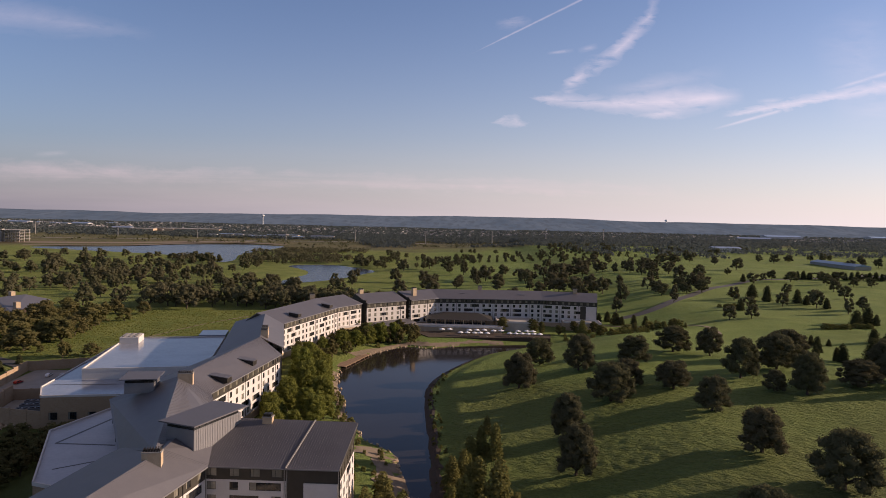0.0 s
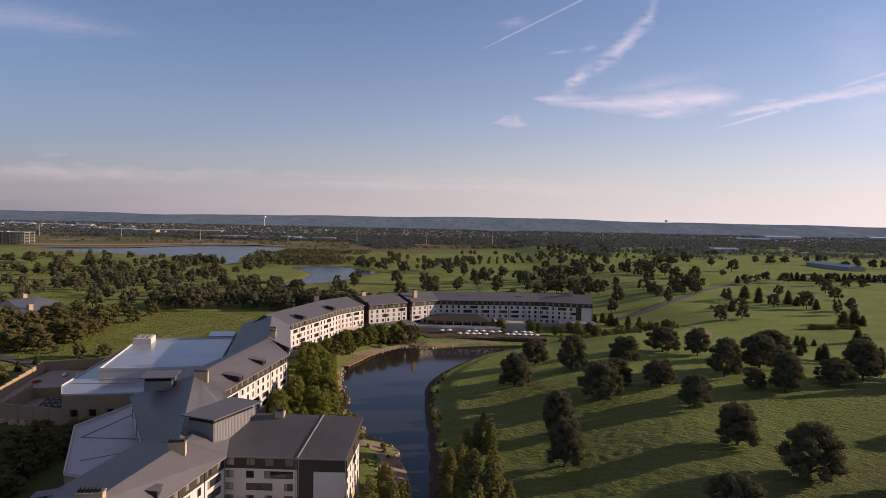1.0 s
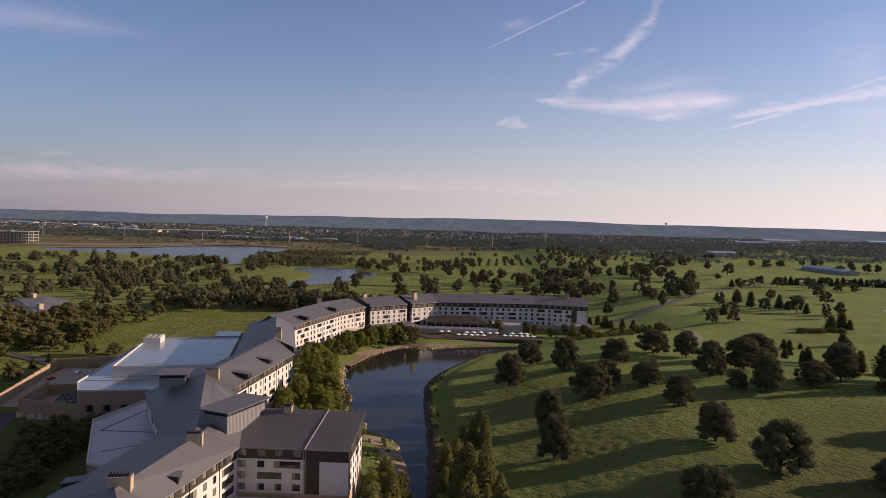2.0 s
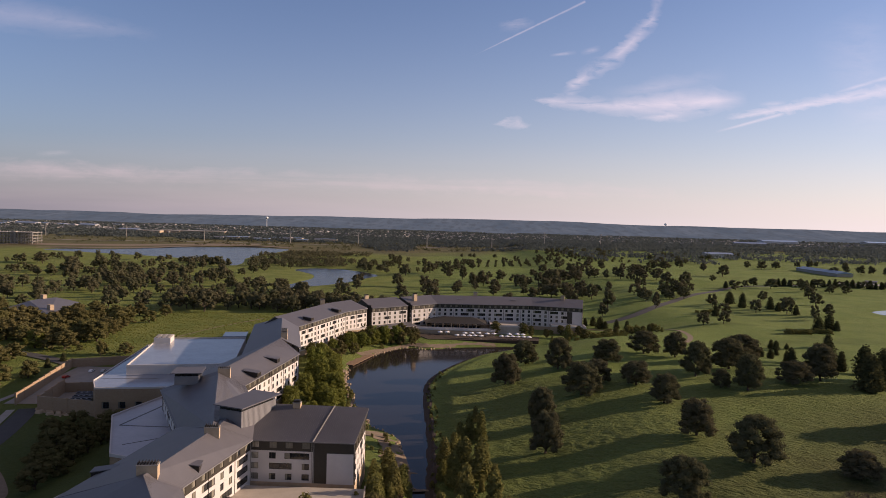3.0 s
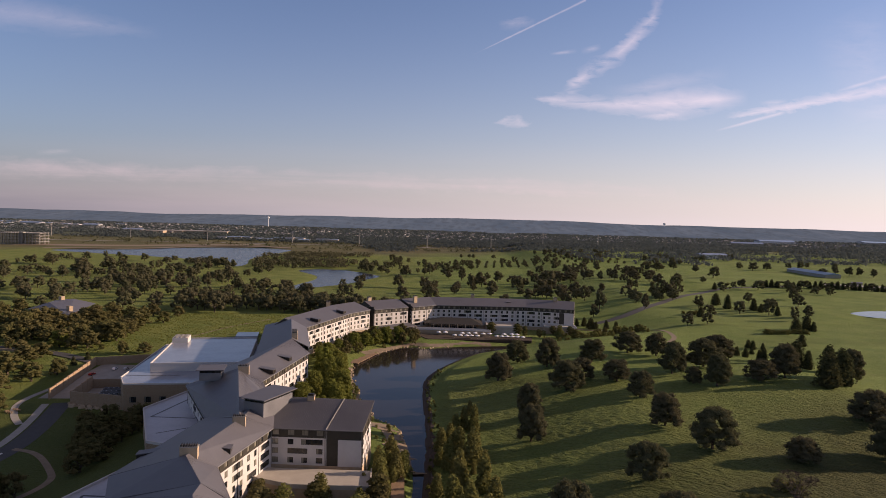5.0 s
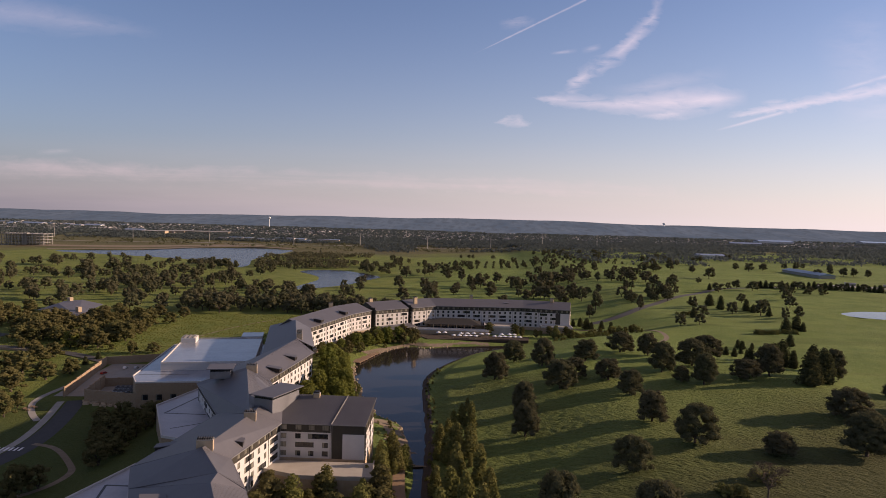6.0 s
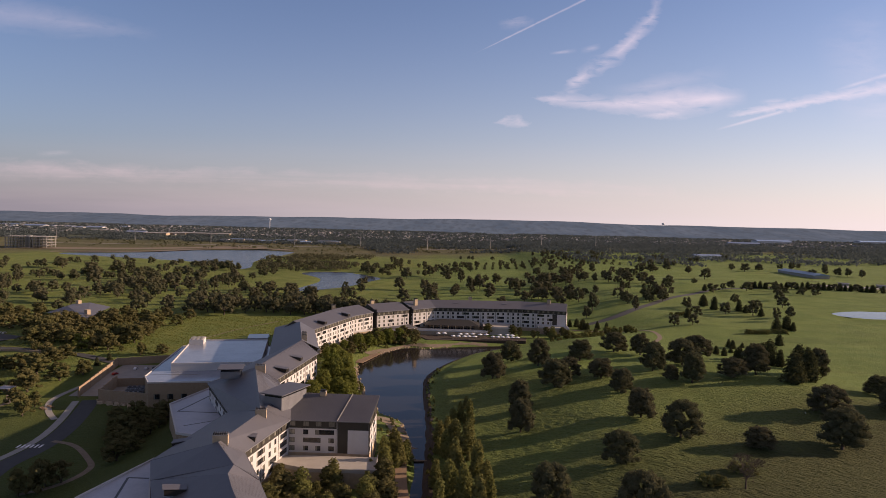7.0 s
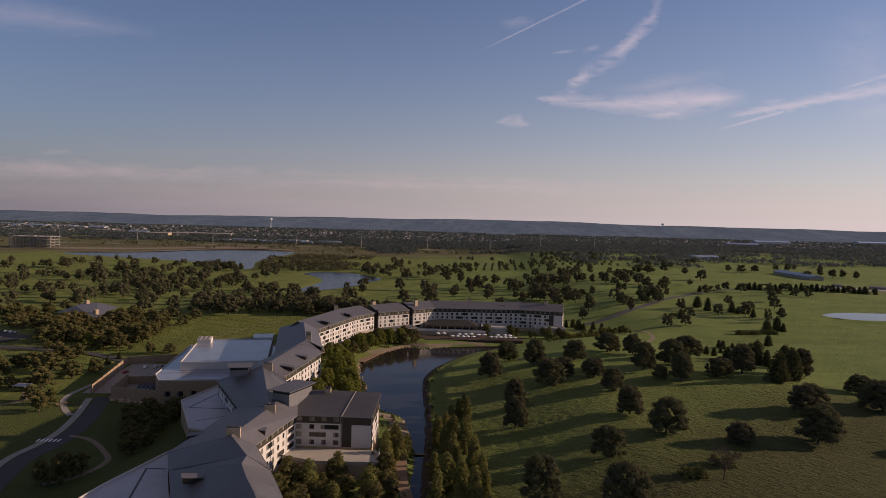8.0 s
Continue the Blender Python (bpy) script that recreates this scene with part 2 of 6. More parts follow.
def grass_material():
    m, n = material("grass")
    wide, mid, fine = n.noise(n.pos, 0.006, 4), n.noise(n.pos, 0.045, 5, 0.6), n.noise(n.pos, 0.7, 5, 0.7)
    streak = n.noise(n.scaled(n.pos, 0.13, 0.50, 0.2), 1.0, 4, 0.6, 1.2)
    col = n.mix(n.ramp(mid, 0.3, 0.7), (0.108, 0.164, 0.042, 1), (0.172, 0.224, 0.062, 1))
    col = n.mix(n.ramp(wide, 0.52, 0.72), col, (0.172, 0.218, 0.070, 1))
    col = n.mix(n.math("MULTIPLY", n.ramp(fine, 0.45, 0.8), 0.45), col, (0.064, 0.088, 0.024, 1))
    col = n.mix(n.math("MULTIPLY", n.ramp(streak, 0.5, 0.75), 0.4), col, (0.15, 0.16, 0.062, 1))
    swale = n.noise(n.scaled(n.pos, 0.012, 0.030, 0), 1.0, 5, 0.6, 0.8)
    col = n.mix(n.math("MULTIPLY", n.ramp(swale, 0.52, 0.70), 0.55), col, (0.086, 0.104, 0.034, 1))
    axes = n.add("ShaderNodeSeparateXYZ", {0: n.pos})
    sep = axes.outputs[1]
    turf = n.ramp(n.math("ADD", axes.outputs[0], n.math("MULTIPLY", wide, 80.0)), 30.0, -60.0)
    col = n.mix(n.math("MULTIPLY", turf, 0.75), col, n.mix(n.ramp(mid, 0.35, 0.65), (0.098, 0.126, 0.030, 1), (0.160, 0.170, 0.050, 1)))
    # western lawn, with the hotel's shade darkened into its colour
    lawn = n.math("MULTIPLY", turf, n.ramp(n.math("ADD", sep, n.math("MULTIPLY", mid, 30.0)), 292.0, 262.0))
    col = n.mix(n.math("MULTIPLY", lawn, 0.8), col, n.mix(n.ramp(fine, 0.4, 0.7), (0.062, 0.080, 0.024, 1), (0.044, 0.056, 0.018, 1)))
    # rank, ungrazed pasture on the slope, shade painted into its southern brow; the meadow past the crest is mown
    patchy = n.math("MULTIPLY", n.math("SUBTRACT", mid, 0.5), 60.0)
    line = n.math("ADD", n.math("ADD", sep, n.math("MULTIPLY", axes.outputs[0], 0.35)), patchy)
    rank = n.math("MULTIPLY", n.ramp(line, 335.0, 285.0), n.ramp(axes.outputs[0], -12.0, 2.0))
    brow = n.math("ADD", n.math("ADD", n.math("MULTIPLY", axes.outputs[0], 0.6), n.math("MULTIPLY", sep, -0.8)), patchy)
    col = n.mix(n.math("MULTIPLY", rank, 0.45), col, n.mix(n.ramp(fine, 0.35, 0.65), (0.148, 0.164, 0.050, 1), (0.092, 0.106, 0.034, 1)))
    brow_shade = n.math("MULTIPLY", rank, n.ramp(brow, -105.0, -35.0))
    col = n.mix(n.math("MULTIPLY", brow_shade, 0.85), col, n.mix(n.ramp(fine, 0.35, 0.65), (0.070, 0.068, 0.030, 1), (0.038, 0.040, 0.018, 1)))
    tan = n.ramp(n.math("ADD", n.math("ADD", sep, n.math("MULTIPLY", axes.outputs[0], -0.25)), n.math("MULTIPLY", n.noise(n.pos, 0.006, 4), 500.0)), 1780.0, 1960.0)
    field = n.noise(n.scaled(n.pos, 0.004, 0.010, 0), 1.0, 3, 0.5)
    col = n.mix(n.math("MULTIPLY", tan, 0.9), col, n.mix(n.ramp(field, 0.42, 0.58), (0.104, 0.080, 0.054, 1), (0.076, 0.064, 0.044, 1)))
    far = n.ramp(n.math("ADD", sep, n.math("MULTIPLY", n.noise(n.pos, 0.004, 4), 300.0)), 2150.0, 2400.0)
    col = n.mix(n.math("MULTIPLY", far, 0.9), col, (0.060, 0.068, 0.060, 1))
    turned = n.add("ShaderNodeVectorRotate", {"Vector": n.pos, "Angle": radians(38)}).outputs[0]
    terrace = n.noise(n.scaled(turned, 0.24, 0.66, 0.1), 1.0, 3, 0.55, 0.9)
    relief = n.math("ADD", n.math("MULTIPLY", fine, 1.3), n.math("ADD", n.math("MULTIPLY", streak, 0.4), n.math("MULTIPLY", n.math("MULTIPLY", terrace, rank), 2.6)))
    p = finish(n, col, 0.95, 0, relief, 1.0, 0.9, 0.1)
    p.inputs["Sheen Weight"].default_value, p.inputs["Sheen Roughness"].default_value = 0.06, 0.4
    p.inputs["Sheen Tint"].default_value = (0.50, 0.60, 0.20, 1)
    return m


def water_material(name, wind):
    m, n = material(name)
    ripple = n.math("ADD", n.noise(n.scaled(n.pos, 1.0, 0.5, 1), 0.5, 3), n.math("MULTIPLY", n.noise(n.pos, 0.03, 2), 2.0))
    col = n.mix(n.ramp(n.noise(n.pos, 0.02, 3), 0.3, 0.7), (0.022, 0.019, 0.018, 1), (0.030, 0.026, 0.022, 1))
    finish(n, col, 0.08 if wind < 2 else 0.2, 0, ripple, min(1.0, 0.22 * wind), 0.07 * wind, 0.12 if wind < 2 else 0.2)
    return m


def brick_material():
    m, n = material("tan_brick")
    xyz = n.add("ShaderNodeSeparateXYZ", {0: n.pos})
    n.along = n.add("ShaderNodeCombineXYZ", {0: n.math("ADD", n.math("MULTIPLY", xyz.outputs[0], 0.9), n.math("MULTIPLY", xyz.outputs[1], 0.7)), 1: xyz.outputs[2], 2: 0.0}).outputs[0]
    b = n.add("ShaderNodeTexBrick", {"Vector": n.along, "Color1": (0.30, 0.20, 0.12, 1), "Color2": (0.38, 0.27, 0.17, 1),
                                     "Mortar": (0.42, 0.36, 0.28, 1), "Scale": 1.0, "Mortar Size": 0.012, "Brick Width": 0.6, "Row Height": 0.2})
    col = n.mix(n.math("MULTIPLY", n.noise(n.pos, 0.7, 5), 0.6), b.outputs[0], (0.24, 0.16, 0.10, 1))
    finish(n, col, 0.9, 0, n.noise(n.pos, 6, 4), 0.4, 0.03, 0.2)
    return m


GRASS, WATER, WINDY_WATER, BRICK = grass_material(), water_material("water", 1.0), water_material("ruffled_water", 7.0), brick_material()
METAL_ROOF = plain("grey_metal_roof", (0.101, 0.098, 0.107), (0.124, 0.119, 0.128), 0.25, 0.5, 0.1, 0.1, 0.02)
WHITE_WALL = plain("white_render", (0.49, 0.46, 0.435), (0.57, 0.54, 0.51), 0.3, 0.85, 0, 0.2, 0.01)
DARK_WALL = plain("dark_cladding", (0.034, 0.030, 0.023), (0.050, 0.044, 0.034), 0.5, 0.55, 0.1, 0.2, 0.01)
GREY_WALL = plain("grey_seamed_cladding", (0.17, 0.168, 0.175), (0.21, 0.208, 0.215), 0.4, 0.5, 0.2, 0.2, 0.01)
MEMBRANE = plain("white_roof_membrane", (0.19, 0.215, 0.26), (0.28, 0.30, 0.345), 0.09, 0.18, 0, 0.15, 0.02, 9, 0.5)
MEMBRANE_GREY = plain("pale_roof_membrane", (0.32, 0.33, 0.37), (0.46, 0.46, 0.49), 0.08, 0.45, 0, 0.2, 0.02)
FRAME = plain("bronze_frame", (0.035, 0.030, 0.026), (0.05, 0.045, 0.04), 2, 0.4, 0.5)
GLASS = plain("window_glass", (0.012, 0.014, 0.016), (0.03, 0.033, 0.036), 0.4, 0.06, 0, 0.02, 0.01, 3, 0.8)
CURTAIN = plain("curtained_glass", (0.16, 0.15, 0.12), (0.25, 0.235, 0.19), 0.5, 0.12, 0, 0.02, 0.01, 3, 0.8)
STONE = plain("limestone", (0.34, 0.25, 0.16), (0.46, 0.36, 0.25), 0.6, 0.9, 0, 0.5, 0.05)
PALE_STONE = plain("pale_stone_paving", (0.36, 0.32, 0.27), (0.46, 0.42, 0.36), 0.3, 0.85, 0, 0.3, 0.02)
EARTH = plain("bank_earth", (0.040, 0.028, 0.020), (0.068, 0.047, 0.031), 0.4, 0.95, 0, 0.7, 0.2)
DIRT = plain("dirt_track", (0.15, 0.112, 0.075), (0.25, 0.195, 0.135), 0.35, 0.95, 0, 0.4, 0.05)
ASPHALT = plain("asphalt", (0.045, 0.045, 0.047), (0.065, 0.064, 0.063), 0.3, 0.9, 0, 0.3, 0.01)
CONCRETE = plain("concrete", (0.25, 0.235, 0.21), (0.34, 0.32, 0.29), 0.3, 0.85, 0, 0.3, 0.01)
BARK = plain("bark", (0.055, 0.040, 0.028), (0.10, 0.075, 0.055), 1.5, 0.95, 0, 0.8, 0.05)
TIMBER = plain("weathered_timber", (0.20, 0.13, 0.08), (0.30, 0.20, 0.12), 1.0, 0.8, 0, 0.4, 0.02)
CANVAS = plain("white_canvas", (0.72, 0.72, 0.72), (0.80, 0.80, 0.80), 1.0, 0.8)
OAK = leaf_material("oak_leaves", (0.092, 0.097, 0.054), (0.128, 0.127, 0.068), (0.128, 0.106, 0.072))
PINE = leaf_material("conifer_needles", (0.050, 0.062, 0.032), (0.080, 0.088, 0.040), (0.085, 0.080, 0.040))
FRESH = leaf_material("fresh_leaves", (0.120, 0.142, 0.034), (0.205, 0.226, 0.055), (0.200, 0.190, 0.052))
SCRUB = leaf_material("scrub_leaves", (0.140, 0.146, 0.048), (0.205, 0.206, 0.068), (0.200, 0.165, 0.070))
# blue-grey distance haze is mixed into these leaf colours
HAZY_WOODLAND = leaf_material("hazy_woodland_leaves", (0.086, 0.106, 0.104), (0.116, 0.136, 0.130), (0.106, 0.122, 0.114))
DULL = leaf_material("dull_leaves", (0.095, 0.098, 0.040), (0.155, 0.145, 0.056), (0.150, 0.118, 0.060))


# ---- mesh helpers ----
class Build:
    """Collects corners and faces of one mesh."""

    def __init__(self):
        self.v, self.f = [], []

    def poly(self, *corners):
        k = len(self.v)
        self.v += [tuple(c) for c in corners]
        self.f.append(tuple(range(k, k + len(corners))))

    def prism(self, ring, lift):
        """A ring of corners and the same ring moved by lift, closed all round."""
        ring = [Vector(c) for c in ring]
        k, n, lift = len(self.v), len(ring), Vector(lift)
        self.v += [tuple(c) for c in ring] + [tuple(c + lift) for c in ring]
        self.f += [tuple(range(k + n - 1, k - 1, -1)), tuple(range(k + n, k + 2 * n))]
        self.f += [(k + i, k + (i + 1) % n, k + n + (i + 1) % n, k + n + i) for i in range(n)]

    def block(self, o, u, v, a, b, c, d, e, g):
        """A box in a frame: origin o, directions u and v level, a..b along u, c..d along v, e..g up."""
        at = lambda p, q, r: Vector((o[0] + u[0] * p + v[0] * q, o[1] + u[1] * p + v[1] * q, o[2] + r))
        self.prism([at(a, c, e), at(b, c, e), at(b, d, e), at(a, d, e)], (0, 0, g - e))

    def mesh(self, name, mat):
        m = bpy.data.meshes.new(name)
        m.from_pydata(self.v, [], self.f)
        m.materials.append(mat)
        m.update()
        return m


def part(name, build, mat, parent=None, label=""):
    ob = new(name, build.mesh(name, mat) if isinstance(build, Build) else build)
    ob.parent = parent
    return tagged(ob, label) if label else ob


def thing(name, label, category, group="", at=(0, 0, 0), kind=""):
    ob = new(name)
    ob.location = at
    return tagged(ob, label, category, group, kind)


def grid_mesh(name, xs, ys, height, mat):
    gx, gy = np.meshgrid(xs, ys)
    z = height(gx, gy)
    v = np.stack([gx, gy, z], -1).reshape(-1, 3)
    nx, ny = len(xs), len(ys)
    i = (np.arange(ny - 1)[:, None] * nx + np.arange(nx - 1)).ravel()
    f = np.stack([i, i + 1, i + nx + 1, i + nx], 1)
    m = bpy.data.meshes.new(name)
    m.from_pydata(v.tolist(), [], f.tolist())
    m.materials.append(mat)
    m.shade_smooth()
    return m


def stepped(points):
    """Coordinates from stretches of (start, end, step)."""
    out = []
    for a, b, s in points:
        out += list(np.arange(a, b, s))
    return np.array(out + [points[-1][1]])


# ---- ground and waters ----
LATTICE = np.random.default_rng(17).uniform(-1, 1, (256, 256))


def lattice_noise(x, y):
    """Smooth noise over the plan, -1 to 1, with one swell a unit."""
    i, j = np.floor(x).astype(int), np.floor(y).astype(int)
    u, v = x - i, y - j
    u, v = u * u * (3 - 2 * u), v * v * (3 - 2 * v)
    g = lambda p, q: LATTICE[(i + p) % 256, (j + q) % 256]
    return (g(0, 0) * (1 - u) + g(1, 0) * u) * (1 - v) + (g(0, 1) * (1 - u) + g(1, 1) * u) * v


def rough_ground(x, y):
    """The terrain with the hummocks and cattle terraces of the rough pasture east of the lake."""
    z = terrain(x, y)
    field = smooth(0, 14, x - np.interp(y, [60, 138, 190, 227, 269, 296, 318, 343, 369, 399, 430], [-2, -4, -5, -6.5, -10, -12, -11, -5, 6, 22, 63]))
    field = field * smooth(300, 240, x) * smooth(60, 75, y) * smooth(440, 360, y)
    warp = 5 * lattice_noise(x / 19, y / 19)
    along, across = 0.55 * x + 0.83 * y + warp, 0.83 * x - 0.55 * y
    row = lattice_noise(along / 1.5, across / 4.5)
    tuft = lattice_noise(x / 1.5 + 40, y / 1.5 + 9)
    swell = lattice_noise(x / 11 + 3, y / 11 + 8)
    return z + field * (0.09 * row + 0.15 * tuft + 0.12 * swell)


xs = stepped([(-4600, -1200, 100), (-1200, -420, 15), (-420, -120, 5), (-120, -10, 3), (-10, 236, 1.1), (236, 330, 4), (330, 900, 15), (900, 4600, 100)])
ys = stepped([(-700, 20, 40), (20, 72, 3), (72, 330, 1.1), (330, 440, 2), (440, 700, 5), (700, 1900, 14), (1900, 3300, 50), (3300, 4820, 30)])
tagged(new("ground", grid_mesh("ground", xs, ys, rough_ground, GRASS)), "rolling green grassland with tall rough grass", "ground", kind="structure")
for poly, level in WATERS:
    b = Build()
    b.poly(*[(x, y, level) for x, y in poly])
    ob = tagged(new("water", b.mesh("water", WINDY_WATER if level < 0 else WATER)), "ruffled blue lake water under the sky" if level < 0 else "still dark lake water reflecting the sky", "water", kind="structure")


def strip(name, line, width, mat, label, category, lift=0.06, step=3.0, ragged=0.0):
    """A road or path laid on the ground along a line."""
    p = rounded_line(line)
    d = np.r_[0, np.cumsum(np.hypot(*np.diff(p, axis=0).T))]
    s = np.arange(0, d[-1], step)
    x, y = np.interp(s, d, p[:, 0]), np.interp(s, d, p[:, 1])
    tx, ty = np.gradient(x), np.gradient(y)
    k = np.hypot(tx, ty)
    nx, ny = -ty / k, tx / k
    b = Build()
    cols = np.linspace(-width / 2, width / 2, 5)
    z = np.max([terrain(x + nx * c, y + ny * c) for c in cols], axis=0) + lift
    for c in cols:
        c = c * (1 + ragged * (lattice_noise(s / 5.0 + c * 9, s / 17.0 + c) + 0.6 * lattice_noise(s / 1.9 + c, s / 7.0 + 5 * c)))
        b.v += [(float(a), float(e), float(g)) for a, e, g in zip(x + nx * c, y + ny * c, z if not ragged else terrain(x + nx * c, y + ny * c) + lift)]
    n = len(s)
    b.f = [(j * n + i, (j + 1) * n + i, (j + 1) * n + i + 1, j * n + i + 1) for j in range(4) for i in range(n - 1)]
    return tagged(new(name, b.mesh(name, mat)), label, category, kind="structure")


def rounded_line(line, rounds=3):
    p = np.array(line, float)
    for _ in range(rounds):
        q = np.stack([0.75 * p[:-1] + 0.25 * p[1:], 0.25 * p[:-1] + 0.75 * p[1:]], 1).reshape(-1, 2)
        p = np.vstack([p[:1], q, p[-1:]])
    return p


strip("road", [(-150, 80), (-181, 158), (-176, 190), (-183, 225), (-197, 266)], 9, ASPHALT, "dark asphalt service road", "road")
strip("pavement", [(-157, 80), (-188, 158), (-183, 190), (-189.5, 222), (-203.5, 262)], 3.6, CONCRETE, "pale concrete footpath beside the road", "path", 0.1)
strip("road", [(-420, 372), (-312, 375), (-264, 366), (-215, 340)], 8, ASPHALT, "grey access road", "road")
strip("road", [(120, 520), (156, 539), (187, 579), (234, 647), (290, 718), (320, 751), (380, 786), (520, 840)], 8, ASPHALT, "winding grey park road", "road")
strip("path", [(105, 496), (135, 479), (155, 462), (163, 446), (163, 425), (158, 410), (149, 393)], 3.5, DIRT, "bare dirt track through the grass", "path")
strip("path", [(-9, 122), (-13, 140), (-15, 168), (-19, 185)], 4.5, TIMBER, "reddish lakeside walkway", "path", 0.4)


# ---- the hotel ----
FLOOR = 3.15


def window_unit(parent, o, u, v, a, b, e, g, curtain):
    """A window in its opening: a frame with a mullion, and panes."""
    f = Build()
    for p, q, r, s in ((a, b, e, e + 0.09), (a, b, g - 0.09, g), (a, a + 0.09, e + 0.09, g - 0.09), (b - 0.09, b, e + 0.09, g - 0.09)):
        f.block(o, u, v, p, q, -0.2, -0.1, r, s)
    cuts = [a + 0.09] + ([a + (b - a) * 0.36] if b - a < 3 else [a + (b - a) * k for k in (0.22, 0.5, 0.78)]) + [b - 0.09]
    for c in cuts[1:-1]:
        f.block(o, u, v, c - 0.04, c + 0.04, -0.2, -0.1, e + 0.09, g - 0.09)
    win = part("window", f, FRAME, parent)
    for n, (p, q) in enumerate(zip(cuts, cuts[1:])):
        k = Build()
        k.block(o, u, v, p, q, -0.17, -0.14, e + 0.09, g - 0.09)
        dark = b - a > 3 and n in (1, 2)
        drawn = curtain or (n == 0 and (a * 7.3 + e * 3.1) % 1.0 < 0.6)
        part("pane", k, CURTAIN if drawn and not dark else GLASS, win)
    return win


def wall_with_openings(build, o, u, v, length, e, g, holes, start=0.0):
    """A storey of wall from start to length, e to g high, with openings [(a, b, sill, head)] of one height."""
    if not holes:
        build.block(o, u, v, start, length, -0.3, 0, e, g)
        return
    sill, head = holes[0][2], holes[0][3]
    build.block(o, u, v, start, length, -0.3, 0, e, sill)
    build.block(o, u, v, start, length, -0.3, 0, head, g)
    at = start
    for a, b, *_ in sorted(holes):
        build.block(o, u, v, at, a, -0.3, 0, sill, head)
        at = b
    build.block(o, u, v, at, length, -0.3, 0, sill, head)


def facade(parent, a, b, top, floors, base, seed, bay=5.0, upper=DARK_WALL, blank=None, stone_base=True):
    """A front from a to b (the outside to the right of that way): a dark top storey over white storeys and a stone foot."""
    a, b = Vector(a), Vector(b)
    length = (b - a).length
    u = (b - a) / length
    v = Vector((u.y, -u.x))
    o, rnd = (a.x, a.y, 0), random.Random(seed)
    bays = max(1, round(length / bay))
    step = length / bays
    white, dark = Build(), Build()
    z = top
    for n in range(floors):
        z0, holes = z - FLOOR, []
        k = 0
        while k < bays:
            x = (k + 0.5) * step
            wide = n > 0 and k + 1 < bays and rnd.random() < 0.2
            if blank and blank[0] < x < blank[1] or (blank and wide and blank[0] < x + step < blank[1]):
                k += 1
                continue
            holes.append((x - 0.9, x + step + 0.9 if wide else x + 0.9, z0 + 0.6, z0 + 2.6))
            k += 2 if wide else 1
        wall_with_openings(white if n else dark, o, u, v, length, z0, z, holes)
        for h in holes:
            window_unit(parent, o, u, v, *h, curtain=rnd.random() < (0.3 if n else 0.8))
        z = z0
    part("wall", white, WHITE_WALL, parent, "smooth white rendered wall")
    part("wall", dark, upper, parent, "dark clad top storey")
    if z > base:
        s = Build()
        s.block(o, u, v, 0, length, -0.3, 0.05, base, z)
        part("wall", s, STONE if stone_base else WHITE_WALL, parent, "tan stone foot of the wall")
    # rain pipes
    for k in range(0, bays + 1, 3):
        p = Build()
        p.block(o, u, v, min(k * step, length - 0.2), min(k * step, length - 0.2) + 0.14, 0.0, 0.14, z, top)
        part("drainpipe", p, FRAME, parent)


def roof_slope(parent, e0, e1, r1, r0, thick=0.35, seams=0.0, mat=METAL_ROOF):
    """A sloped roof plate from an eave (e0, e1) to a ridge (r0, r1), with standing seams up the slope."""
    e0, e1, r1, r0 = (Vector(c) for c in (e0, e1, r1, r0))
    b = Build()
    b.prism([e0, e1, r1, r0], (0, 0, -thick))
    roof = part("roof", b, mat, parent, "grey standing-seam metal roof")
    out = (e1 - e0).cross(Vector((0, 0, 1))).normalized() * 0.12
    g = Build()
    g.prism([e0, e1, e1 + out, e0 + out], (0, 0, -0.28))
    part("gutter", g, GREY_WALL, roof, "pale metal eaves gutter")
    if seams:
        s, n = Build(), int((e1 - e0).length / seams)
        side = (e1 - e0).normalized() * 0.035
        for i in range(n + 1):
            t = (i + 0.02) / (n + 0.04)
            p, q = e0.lerp(e1, t), r0.lerp(r1, t)
            s.prism([p - side, p + side, q + side, q - side], (0, 0, 0.05))
        tagged(part("roof_seams", s, mat, roof), kind="stuff")
    return roof


def chimney(x, y, z0, z1, turn=0.0, w=3.2, d=2.2):
    c = thing("chimney", "square stone rooftop chimney with a metal grille", "chimney", "rooftop chimneys", (x, y, z0))
    c.rotation_euler[2] = radians(turn)
    u, v, o = Vector((1, 0)), Vector((0, 1)), (0, 0, 0)
    b = Build()
    b.block(o, u, v, -w / 2, w / 2, -d / 2, d / 2, 0, z1 - z0)
    part("shaft", b, STONE, c)
    b = Build()
    b.block(o, u, v, -w / 2 - 0.12, w / 2 + 0.12, -d / 2 - 0.12, d / 2 + 0.12, z1 - z0, z1 - z0 + 0.2)
    part("cap", b, CONCRETE, c)
    for i in range(7):
        b = Build()
        x0 = -w / 2 + 0.3 + i * (w - 0.6) / 6
        b.block(o, u, v, x0 - 0.07, x0 + 0.07, -d / 2 + 0.1, d / 2 - 0.1, z1 - z0 + 0.2, z1 - z0 + 0.85)
        part("grille_bar", b, FRAME, c)
    return c


EAVE, RIDGE = 22.0, 27.0
# openings of the near wing, storey by storey from the top: start and end along the front
W2_PLAN = [[(0.3, 2.6), (5.6, 7.9), (10.4, 12.7), (15.4, 17.8)], [(0.3, 2.4), (5.6, 7.6), (10.2, 17.6)], [(0.3, 2.4), (5.6, 12.4), (15.4, 17.6)],
           [(0.3, 2.4), (5.6, 7.6), (10.4, 12.4), (15.4, 17.6)]]


